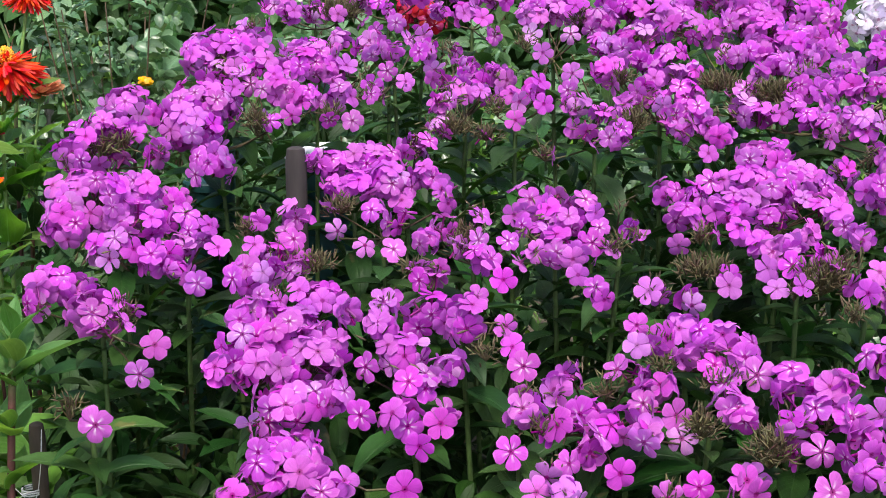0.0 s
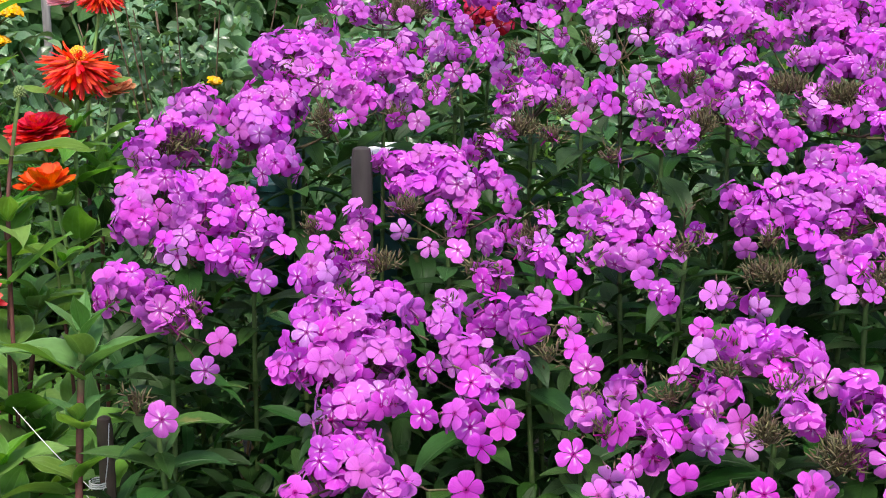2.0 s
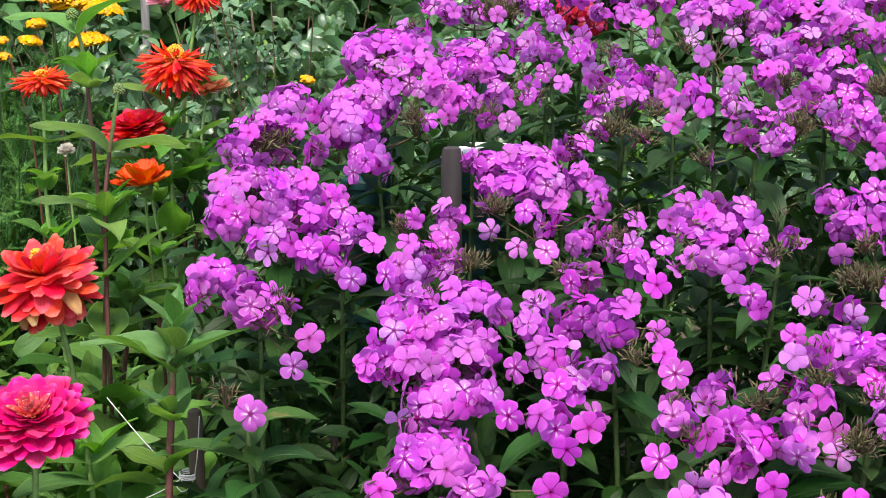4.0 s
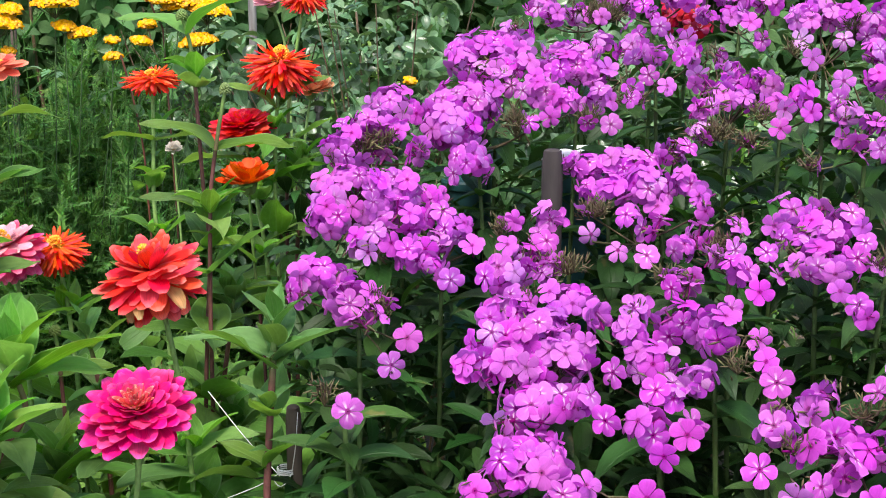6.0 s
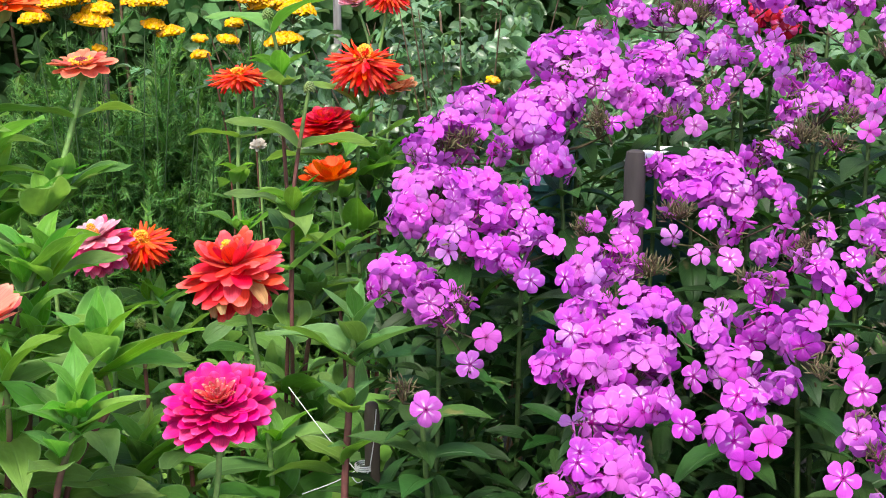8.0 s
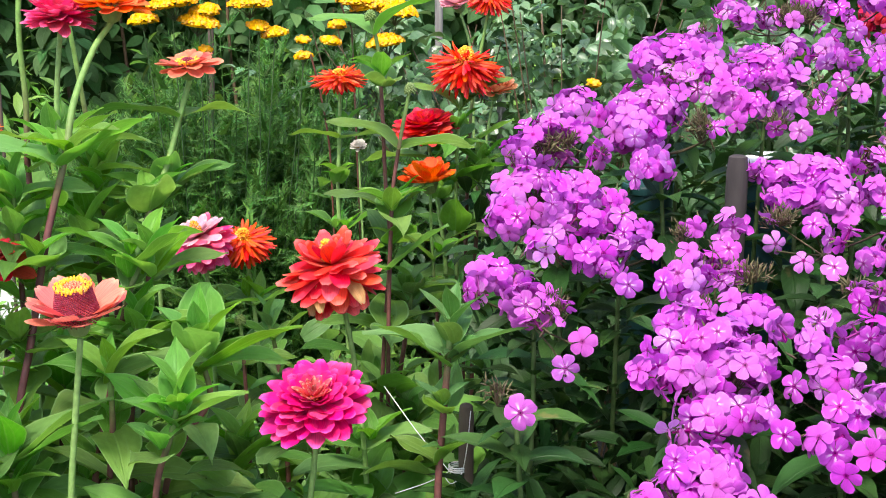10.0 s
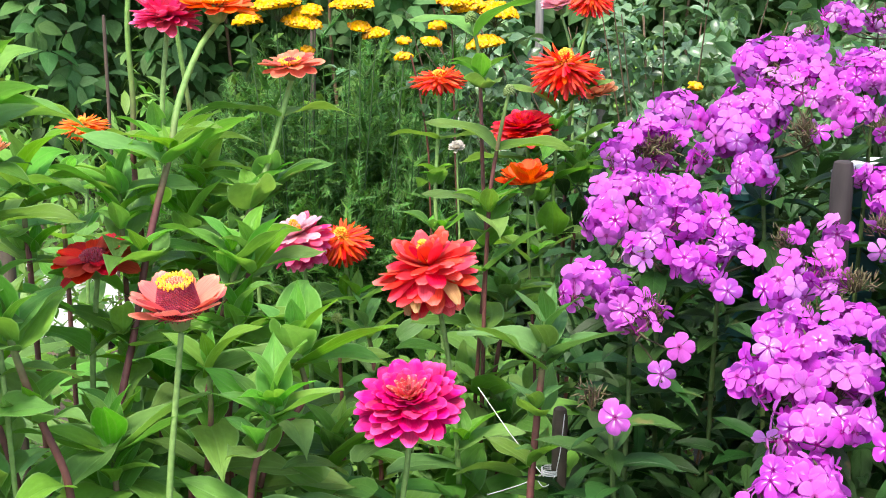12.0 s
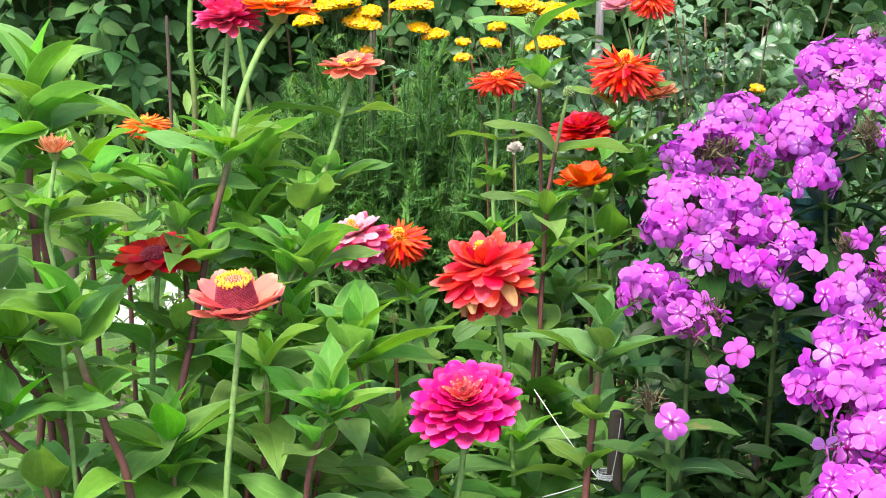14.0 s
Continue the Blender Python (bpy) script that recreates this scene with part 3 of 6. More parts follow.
def flower(parent, m, r, style, mat, disc_mat=None, seed=1):
    """A zinnia flower of radius r: calyx with petals and disc as its pieces."""
    rnd = random.Random(seed)
    disc_mat = disc_mat or DISC
    head = part("flower", calyx_mesh(r * (0.24 if style == "single" else 0.3)), parent, m)
    if style == "double":      # domed, many broad petals
        rows = [(14, 1.0, .37, -24, .3), (15, 1.0, .37, -13, .34), (15, .97, .36, -3, .38), (14, .91, .34, 8, .42), (13, .83, .32, 18, .46), (12, .73, .28, 29, .5), (11, .62, .23, 41, .5), (13, .54, .12, 50, .35), (13, .48, .09, 61, .2), (10, .42, .07, 73, .1)]
        disc = (.06, .1, 9)
    elif style == "loose":     # broad, uneven petals
        rows = [(14, .92, .36, -44, -.2), (15, 1.0, .36, -32, -.25), (13, .92, .33, -18, -.6), (16, 1.0, .35, -6, -.25), (16, .98, .34, 5, -.2), (15, .92, .32, 15, -.15), (13, .8, .3, 26, -.05), (10, .66, .26, 38, .1), (7, .5, .2, 52, .1)]
        disc = (.12, .34, 34)
    elif style == "cactus":    # narrow rolled petals
        rows = [(28, .98, .14, -34, -.35), (30, 1.02, .14, -21, -.35), (32, 1.02, .135, -9, -.35), (30, .97, .13, 3, -.35), (26, .88, .125, 14, -.3), (20, .72, .11, 27, -.2), (14, .5, .09, 42, -.1)]
        disc = (.23, .42, 90)
    elif style == "tuft":      # opening, narrow upright petals
        rows = [(18, 1.0, .17, 14, .5), (18, .95, .16, 28, .6), (16, .8, .15, 42, .6), (12, .6, .14, 58, .5)]
        disc = (.1, .2, 20)
    elif style == "single":    # one or two rows round a tall cone
        rows = [(9, 1.0, .41, 13, .3), (10, 1.0, .4, 25, .15)]
        disc = (0, 0, 0)
    elif style == "semi":      # cupped, two or three rows
        rows = [(12, 1.0, .46, 4, .3), (11, .97, .45, 18, .38), (10, .9, .42, 32, .4), (9, .74, .36, 48, .35)]
        disc = (.16, .2, 40)
    else:                      # flat with a low disc
        rows = [(10, 1.0, .46, -6, .05), (9, .9, .43, 5, .05), (6, .7, .36, 16, .05)]
        disc = (.26, .16, 80)
    for j, (n, ln, wd, elev, curl) in enumerate(rows):
        if mat == PINK and style == "loose" and j == 6:     # the upper petals have faded
            mat = PALE
        if mat == MAGENTA and j == 7:                       # pale narrow petals still folded in the middle
            mat = QUILL
        base = .14 if style != "single" else .2
        meshes = [build("petal", *petal_piece((ln - base * .6) * r, wd * r, (-.6 if style == "cactus" else .9 if style == "double" and j > 6 else .3 if style == "double" else .12 if style == "single" else -.08 if style == "loose" else .24), curl + rnd.uniform(-.5, .5) * (1 if style in ('loose', 'cactus') else .4), .55 if style == "cactus" else .62 if style in ("double", "loose") else .74,
                                              .0 if style == "cactus" else .03 if style in ("double", "loose") else .1, .45 if style == "cactus" else .3, seed * 31 + j * 3 + k), mat) for k in range(3)]
        a0 = rnd.uniform(0, 6)
        for k in range(n):
            a = a0 + (k + rnd.uniform(-.22, .22)) * 2 * math.pi / n
            e = radians(elev + rnd.uniform(-7, 7) * (2 if style == 'cactus' else 1.9 if style == 'loose' else 1.3))
            mm = Matrix.Rotation(a, 4, "Z") @ Matrix.Translation((base * r * .6 * math.cos(e), 0, r * (.02 + (.03 if style == 'loose' else .036 if style == 'double' else .03) * j))) @ Matrix.Rotation(-e, 4, "Y") @ Matrix.Rotation(rnd.uniform(-.26, .26), 4, "X") @ Matrix.Scale(rnd.uniform(.84, 1.06), 4)
            part("petal", rnd.choice(meshes), head, mm)
    if mat.name == "coral red zinnia petal" and style == "loose":
        for k, a in enumerate((2.6, 3.3, 4.4, 4.75, 5.6)):
            dead = build("petal", *petal_piece(r * .8, r * .26, .9, -.7, .6, .2, .3, seed + k), WITHERED)
            part("petal", dead, head, Matrix.Rotation(a - m.to_euler().z, 4, "Z") @ Matrix.Translation((r * .2, 0, r * (.05 + .03 * (k % 3)))) @ Matrix.Rotation(radians(4 + 9 * (k % 3)), 4, "Y"), "withered brown petal")
    dr, dh, dn = disc
    if style == "single":
        grains, ring = [], []
        for k in range(900):      # a steep-sided seed cone
            t, a = (k + .5) / 900, k * 2.39996
            q = .37 * r * (1 - .3 * t / .86) if t < .86 else .26 * r * math.sqrt(max(0, 1 - ((t - .86) / .14) ** 2))
            grains.append(np.array(along((math.cos(a), math.sin(a), .5 + t), (q * math.cos(a), q * math.sin(a), r * .6 * min(t / .86, 1) ** .9), rnd.uniform(0, 6), (r * .025, r * .025, r * .05))))
        part("cone", build("cone", *spread(LUMP, grains), CONE), head, Matrix.Translation((0, 0, r * .02)), "dark red seed cone")
        for k in range(300):
            q, a = rnd.uniform(.17, .3) * r, rnd.uniform(0, 6.28)
            ring.append(np.array(along((math.cos(a) * .5 * (q / r - .22) * 9, math.sin(a) * .5 * (q / r - .22) * 9, 1), (q * math.cos(a), q * math.sin(a), r * (.63 + rnd.uniform(-.03, .03))), rnd.uniform(0, 6), (r * .03, r * .03, r * rnd.uniform(.035, .06)))))
        part("disc", build("disc", *spread(LUMP, ring), DISC), head, None, "yellow ring of disc florets")
        part("disc_middle", dome_mesh("disc_middle", r * .16, r * .05, 70, r * .03, SALMON_ORANGE), head, Matrix.Translation((0, 0, r * .61)), "orange middle of the disc")
    elif style == "flat" and r > .02 and disc_mat == DISC:
        part("disc", dome_mesh("disc", dr * r * .8, dh * r, 90, r * .036, CONE), head, Matrix.Translation((0, 0, r * .1)), "dull red disc")
        ring = []
        for k in range(110):
            q, a = rnd.uniform(.7, 1.15), rnd.uniform(0, 6.28)
            ring.append(np.array(Matrix.Translation((dr * r * q * math.cos(a), dr * r * q * math.sin(a), r * (.1 + rnd.uniform(.02, .08)))) @ Matrix.Rotation(a, 4, "Z") @ Matrix.Rotation(q * .7, 4, "Y") @ Matrix.Diagonal((r * .045, r * .045, r * rnd.uniform(.06, .13), 1))))
        part("disc_ring", build("disc_ring", *spread(LUMP, ring), DISC), head, None, "yellow ring of disc florets")
    else:
        part("disc", dome_mesh("disc", dr * r, dh * r, int(dn * 2.4), r * .036, disc_mat), head, Matrix.Translation((0, 0, r * (.3 if style == 'double' else .3 if style == 'loose' else .1))))
    return head


def stem_at(line, z):
    for a, b in zip(line, line[1:]):
        if a.z <= z <= b.z:
            return a.lerp(b, (z - a.z) / max(1e-6, b.z - a.z))
    return line[-1] if z > line[-1].z else line[0]


def zinnia(points, label, style="", r=0.05, mat=None, tilt=(0, 0), nodes=(), leaf=1.0, young=0, stem=None, thick=0.0042, disc=None, seed=1, first=0.0, fresh=True, flat=1.0, lower=True):
    """A zinnia stalk through world points from low to high. tilt: degrees towards the viewer and to the right. nodes: heights of leaf
    pairs; young: number of small fresh pairs at the tip; flat: how far the flower is pressed down."""
    p = [Vector(q) for q in points]
    if p[0].z > 0.03:
        d = (p[1] - p[0]).normalized()
        foot = p[0] - Vector((d.x * .35, d.y * .35, 1)).normalized() * p[0].z * 1.02
        foot.z = -0.02
        p.insert(0, foot)
    base = Vector((p[0].x, p[0].y, 0))
    ob = thing("zinnia", base.x, base.y, 0, label, "zinnia", "zinnias in the bed")
    line = [q - base for q in bent(p, 6)]
    n = len(line)
    part("stem", build("stem", *tube_piece(line, [thick * (.78 - .16 * i / n) for i in range(n)], 8), stem or (Z_STEM if style else Z_STEM_DARK)), ob)
    rnd = random.Random(seed * 7 + 3)
    up = (line[-1] - line[-3]).normalized()
    if style:
        up = Vector((up.x * .4 + math.sin(radians(tilt[1])), up.y * .3 - math.sin(radians(tilt[0])), 1)).normalized()
        flower(ob, along(up, line[-1] + up * r * .36 * flat, rnd.uniform(0, 6), (1.0, 1.0, flat)), r, style, mat, disc, seed)
    az = first + .4
    spare = len(nodes)
    nodes = list(nodes) + ([min(nodes) - .06, min(nodes) - .13] if nodes and lower else [])
    for i, z in enumerate(nodes):
        q = stem_at(line, z)
        az += math.pi / 2 + rnd.uniform(-.25, .25)
        for side in (0, math.pi):
            m = Matrix.Translation(q) @ Matrix.Rotation(az + side + rnd.uniform(-.2, .2), 4, "Z") @ Matrix.Rotation(rnd.uniform(.0, .85), 4, "X") @ Matrix.Scale(leaf * rnd.uniform(.8, 1.08), 4)
            part("leaf", rnd.choice(Z_LEAVES), ob, m)
            if i < spare and rnd.random() < (.75 if i else .4):     # a small side shoot in the axil
                out = Vector((-math.sin(az + side), math.cos(az + side), 0))
                root = q + out * .008 + Vector((0, 0, .012))
                for turn, e in ((0, .9), (1.9, 1.0), (-1.9, .75)):
                    m = Matrix.Translation(root) @ Matrix.Rotation(az + side + turn + rnd.uniform(-.3, .3), 4, "Z") @ Matrix.Rotation(e + rnd.uniform(-.25, .2), 4, "X") @ Matrix.Scale(leaf * rnd.uniform(.42, .72), 4)
                    part("young_leaf", rnd.choice(Z_YOUNGS if fresh else Z_SHADES), ob, m)
    for i in range(young):
        q = line[-1] - Vector((0, 0, .013 * i))
        az += math.pi / 2 + rnd.uniform(-.2, .2)
        for side in (0, math.pi):
            e = 1.25 - .24 * i + rnd.uniform(-.12, .12)
            m = Matrix.Translation(q) @ Matrix.Rotation(az + side, 4, "Z") @ Matrix.Rotation(e, 4, "X") @ Matrix.Scale(leaf * (.7 + .22 * i) * rnd.uniform(.85, 1.15), 4)
            part("young_leaf", rnd.choice(Z_YOUNGS if fresh else Z_SHADES), ob, m)
    return ob


def bud(ob_points, label, nodes, leaf, seed, size=0.0046):
    """A zinnia stalk that ends in a closed bud."""
    ob = zinnia(ob_points, label, nodes=nodes, leaf=leaf, seed=seed, thick=.0034)
    tip = Vector(ob_points[-1]) - ob.matrix_basis.translation
    part("bud", dome_mesh("bud", size, size * 1.3, 60, size * .42, Z_CALYX, -.6), ob, Matrix.Translation(tip))
    return ob

# ---- setting ----


def rot_rows(rnd, n, spot, tiltmax, lo, hi):
    out = []
    for _ in range(n):
        p = spot(rnd)
        if p is None:
            continue
        m = Matrix.Translation(p) @ Matrix.Rotation(rnd.uniform(0, 6.28), 4, "Z") @ Matrix.Rotation(rnd.uniform(-tiltmax, tiltmax), 4, "X") @ Matrix.Rotation(rnd.gauss(0, .4), 4, "Y") @ Matrix.Scale(rnd.uniform(lo, hi), 4)
        out.append(np.array(m))
    return out


def polar(az, d, z):
    """A place at a bearing (degrees clockwise from +y) and distance from the viewer's stand."""
    return Vector((d * math.sin(radians(az)), d * math.cos(radians(az)), z))


bm = bmesh.new()
bmesh.ops.create_grid(bm, x_segments=160, y_segments=160, size=1)
for v in bm.verts:
    s = v.co.copy()
    k = max(abs(s.x), abs(s.y))
    v.co.x, v.co.y = s.x * (5 + 400 * k ** 8), s.y * (5 + 400 * k ** 8)
    v.co.z = 0.025 * noise.noise(v.co * 3.1) + 0.012 * noise.noise(v.co * 11) - 0.02 if k < .9 else -0.02
gm = bpy.data.meshes.new("ground")
bm.to_mesh(gm)
bm.free()
gm.materials.append(SOIL)
tagged(new("ground", gm), "dark crumbly garden soil under the plants", "ground", kind="structure")

# pale paved path behind the bed
path = tagged(new("path"), "pale paved garden path behind the bed", "path", kind="structure")
path.matrix_basis = pose(-3.1, 3.1, 0, 0, 0, 44)
bm = bmesh.new()
bmesh.ops.create_cube(bm, size=1)
for v in bm.verts:
    v.co.x, v.co.y, v.co.z = v.co.x * .192, v.co.y * .192, v.co.z * .05
bmesh.ops.bevel(bm, geom=bm.edges[:], offset=.005, segments=1, affect="EDGES")
sm = bpy.data.meshes.new("paver")
bm.to_mesh(sm)
bm.free()
sm.materials.append(SLAB)
for i in range(8):
    for j in range(5):
        part("paver", sm, path, pose(-.95 + .2 * i, -.4 + .2 * j, .02 + .003 * ((i * 3 + j) % 4), rz=.8 * ((i + j) % 3 - 1)))

# creeper hedge that closes the garden behind
hedge_leaf = spread(leaf_piece(1, .5, .15, .7, .36, .12, .95, 0, 0, 5, 3), [np.array(Matrix.Translation((.12 * math.sin(-a), .12 * math.cos(a), 0)) @ Matrix.Rotation(a, 4, "Z") @ Matrix.Scale(s, 4)) for a, s in ((0, 1), (1.2, .82), (-1.2, .82))])


def hedge_spot(rnd):
    az = rnd.uniform(-54, 26) if rnd.random() < .93 else rnd.uniform(-66, 44)
    z = .42 + .12 * math.sin(az * .8) + rnd.random() ** .85 * 2.6
    d = 6.2 + .3 * math.sin(az * .33) + .25 * math.sin(az * 1.3 + z * 2.3) + rnd.uniform(0, .8)
    return polar(az, d, z)


def drooping(rnd, n, spot, lo, hi):
    out = []
    for _ in range(n):
        p = spot(rnd)
        q = (-p).to_2d()
        a = math.atan2(q.y, q.x) - math.pi / 2 + rnd.gauss(0, .7)
        out.append(np.array(Matrix.Translation(p) @ Matrix.Rotation(a, 4, "Z") @ Matrix.Rotation(rnd.gauss(-.65, .5), 4, "X") @ Matrix.Rotation(rnd.gauss(0, .45), 4, "Y") @ Matrix.Scale(rnd.uniform(lo, hi), 4)))
    return out


R1 = random.Random(5)
hedge = thing("creeper_hedge", -1, 6.3, 0, "dark green creeper hedge with drooping three-part leaves", "hedge")
off = Vector((1, -6.3, 0))
hv, hf, hu = spread(hedge_leaf, drooping(R1, 8600, hedge_spot, .1, .18))
hl = part("foliage", build("foliage", hv + np.array(off), hf, hu, HEDGE_LEAF), hedge)
tagged(hl, kind="stuff")
for i in range(26):
    az = -60 + i * 3.9 + R1.uniform(-1, 1)
    d = 6.6 + R1.uniform(-.2, .3)
    line = bent([polar(az, d, -.02) + off, polar(az + R1.uniform(-1, 1), d, .9) + off, polar(az + R1.uniform(-2, 2), d, 2.9) + off], 4)
    part("trunk", build("trunk", *tube_piece(line, [.011 - .0007 * k for k in range(len(line))], 6), ROSE_CANE), hedge)
# the solid dark inside of the hedge
core = []
for i in range(60):
    az = -66 + i * 1.9
    core.append((polar(az, 7.3, 0) + off, polar(az, 7.4 + .1 * math.sin(i), 1.5) + off, polar(az, 7.3, 3.0 + .12 * math.sin(i * 1.7)) + off, polar(az, 7.8, 2.9) + off, polar(az, 7.9, 0) + off))
part("inner_growth", build("inner_growth", [tuple(p) for row in core for p in row], grid_faces(60, 5), [(.3, .5)] * 300, HEDGE_LEAF), hedge)


# rose bush: greyish leaflets on arching canes
def rose(x, y, w, dep, h, n, canes, seed, label):
    rnd = random.Random(seed)
    ob = thing("rose_bush", x, y, 0, label, "rose bush")
    lines = []
    for i in range(canes):
        a = rnd.uniform(0, 6.28)
        q = rnd.random() ** .5
        tip = Vector((math.cos(a) * w * q, math.sin(a) * dep * q, h * rnd.uniform(.55, 1.0)))
        line = bent([(tip.x * .2, tip.y * .2, -.02), (tip.x * .45, tip.y * .45, tip.z * .55), tip], 5)
        lines.append(line)
        part("cane", build("cane", *tube_piece(line, [.0034 - .0002 * k for k in range(len(line))], 5), ROSE_CANE), ob)
    leaflet = leaf_piece(1, .62, .5, .6, .45, .15, .8, .15, 0, 5, 3)
    sprig = spread(leaflet, [np.array(Matrix.Translation((0, yy, 0)) @ Matrix.Rotation(a, 4, "Z") @ Matrix.Scale(s, 4)) for yy, a, s in ((1.5, 0, 1), (.9, 1.1, .9), (.9, -1.1, .9), (.3, 1.2, .75), (.3, -1.2, .75))])
    ms = []
    for _ in range(n):
        line = rnd.choice(lines)
        t = rnd.uniform(.25, 1) * (len(line) - 1.001)
        p = line[int(t)].lerp(line[int(t) + 1], t % 1) + Vector((rnd.gauss(0, .06), rnd.gauss(0, .06), rnd.gauss(0, .05)))
        ms.append(np.array(Matrix.Translation(p) @ Matrix.Rotation(rnd.uniform(0, 6.28), 4, "Z") @ Matrix.Rotation(rnd.gauss(-.1, .7), 4, "X") @ Matrix.Rotation(rnd.gauss(0, .7), 4, "Y") @ Matrix.Scale(rnd.uniform(.026, .05), 4)))
    tagged(part("foliage", build("foliage", *spread(sprig, ms), ROSE_LEAF), ob), kind="stuff")
    return ob


# feathery bush: upright stems with finely cut leaves
def feathery(x, y, w, dep, h, n, seed, label):
    rnd = random.Random(seed)
    ob = thing("feathery_bush", x, y, 0, label, "bush")
    lines = []
    for i in range(n):
        a = rnd.uniform(0, 6.28)
        q = rnd.random() ** .5
        foot = Vector((math.cos(a) * w * q * .6, math.sin(a) * dep * q * .6, 0))
        tip = Vector((math.cos(a) * w * q + rnd.uniform(-.06, .06), math.sin(a) * dep * q, h * rnd.uniform(.62, 1.02) * (1 - .3 * q * q)))
        lines.append(bent([foot, foot.lerp(tip, .55) + Vector((rnd.uniform(-.02, .02), 0, .04)), tip], 4))
    tagged(part("stem_mass", build("stem_mass", *joined([tube_piece(l, [.0012] * len(l), 3) for l in lines]), FEATHER), ob), kind="stuff")
    seg = ([(-.1, 0, 0), (.1, 0, 0), (.012, 1, .06)], [(0, 1, 2)], [(.4, 0), (.6, 0), (.5, 1)])
    frond = spread(seg, [np.array(Matrix.Translation((0, .042 * k, .006 * k)) @ Matrix.Rotation((1 if k % 2 else -1) * rnd.uniform(.5, 1.1), 4, "Z") @ Matrix.Rotation(rnd.uniform(-.7, .9), 4, "X") @ Matrix.Scale(rnd.uniform(.22, .42) * (1 - .018 * k), 4)) for k in range(25)] + [np.eye(4)])
    ms = []
    for line in lines:
        for k in range(44):
            t = rnd.uniform(.1, 1) * (len(line) - 1.001)
            p = line[int(t)].lerp(line[int(t) + 1], t % 1)
            ms.append(np.array(Matrix.Translation(p) @ Matrix.Rotation(rnd.uniform(0, 6.28), 4, "Z") @ Matrix.Rotation(rnd.uniform(-.3, 1.1), 4, "X") @ Matrix.Scale(rnd.uniform(.045, .085), 4)))
    tagged(part("foliage", build("foliage", *spread(frond, ms), FEATHER), ob), kind="stuff")
    return ob


def yarrow(x, y, z, w, foot_x, foot_y, seed=1, tilt=0.0):
    """A yarrow stalk with one flat golden flower plate."""
    rnd = random.Random(seed)
    ob = thing("yarrow", foot_x, foot_y, 0, "yarrow stalk with a flat golden-yellow flower plate", "yarrow", "yellow yarrow clump")
    top = Vector((x - foot_x, y - foot_y, z))
    line = bent([(0, 0, -.02), top * .5 + Vector((0, 0, .03)), top - Vector((0, 0, w * .25)), top], 4)
    part("stem", build("stem", *tube_piece(line, [.0011] * len(line), 5), YARROW_STEM), ob)
    ms, ray = [], []
    n = int(1000 * (w / .09) ** 1.7)
    for i in range(n):
        q = math.sqrt((i + .5) / n)
        a = i * 2.39996
        k = .0052 * rnd.uniform(.7, 1.3)
        p = Vector((q * w / 2 * math.cos(a), q * w / 2 * .8 * math.sin(a), w * .19 * (1 - q ** 2.6) + rnd.uniform(-.003, .003) + w * .07 * noise.noise(Vector((q * math.cos(a) * 2.4, q * math.sin(a) * 2.4, seed * 3.7)))))
        ms.append(np.array(Matrix.Translation(p) @ Matrix.Rotation(rnd.uniform(0, 6), 4, "Z") @ Matrix.Diagonal((k, k, k * .8, 1))))
        if i % 40 == 0:
            root = Vector((0, 0, -w * .3))
            ray.append(np.array(along(p - root, root, 0, (.02, .02, (p - root).length))))
    head = part("flower_plate", build("flower_plate", *joined([lathe_piece([(w * .1, -w * .05), (w * .36, -.004), (w * .33, w * .02), (w * .25, w * .05), (.001, w * .12)], 20), spread(LUMP, ms)]), YARROW), ob, Matrix.Translation(top) @ Matrix.Rotation(tilt, 4, "Y"))
    part("branchwork", build("branchwork", *spread(SPINDLE, ray), PHLOX_STEM), head)
    return ob


def stake(x, y, z, r, mat, label, lean=0.0):
    ob = thing("plant_stake", x, y, 0, label, "stake")
    line = [(lean * s * z, 0, -.05 + s * (z + .05)) for s in (0, .25, .5, .75, .985, 1)]
    rad = [r * (1 + .04 * math.sin(i * 2.1)) for i in range(5)] + [r * .86]
    tv, tf, tu = tube_piece(line, rad, 12)
    cv, cf, cu = lathe_piece([(r * .87, z - .0005), (r * .6, z + .0015), (.0004, z + .002)], 12)
    part("pole", build("pole", tv, tf, tu, mat), ob)
    part("cut_end", build("cut_end", cv, cf, cu, mat), ob, Matrix.Translation((lean * z, 0, 0)))
    return ob


def tub(x, y, z, r, body, lid, label):
    """A round plastic tub with a thin lid, its top at height z."""
    ob = thing("plastic_tub", x, y, 0, label, "tub")
    part("body", build("body", *tube_piece([(0, 0, 0), (0, 0, .01), (0, 0, z * .5), (0, 0, z - .008)], [r * .2, r * .75, r * .85, r * .95], 40), body), ob)
    part("lid", build("lid", *lathe_piece([(r * .97, z - .013), (r * 1.04, z - .012), (r * 1.04, z - .003), (r, z), (r * .9, z), (r * .87, z - .003), (.001, z - .003)]), lid, False), ob)
    return ob


def shoot(points, label, seed):
    """A thin reddish shoot with a few small leaves."""
    rnd = random.Random(seed)
    base = Vector((points[0][0], points[0][1], 0))
    ob = thing("rose_shoot", base.x, base.y, 0, label, "rose shoot")
    line = [q - base for q in bent(points, 6)]
    part("cane", build("cane", *tube_piece(line, [.0018] * len(line), 6), RED_CANE), ob)
    for i in range(9):
        p = line[int(len(line) * (.3 + .07 * i))]
        part("leaf", PHLOX_LEAVES[5], ob, Matrix.Translation(p) @ Matrix.Rotation(rnd.uniform(0, 6.28), 4, "Z") @ Matrix.Rotation(rnd.uniform(-.2, .6), 4, "X"))
    return ob

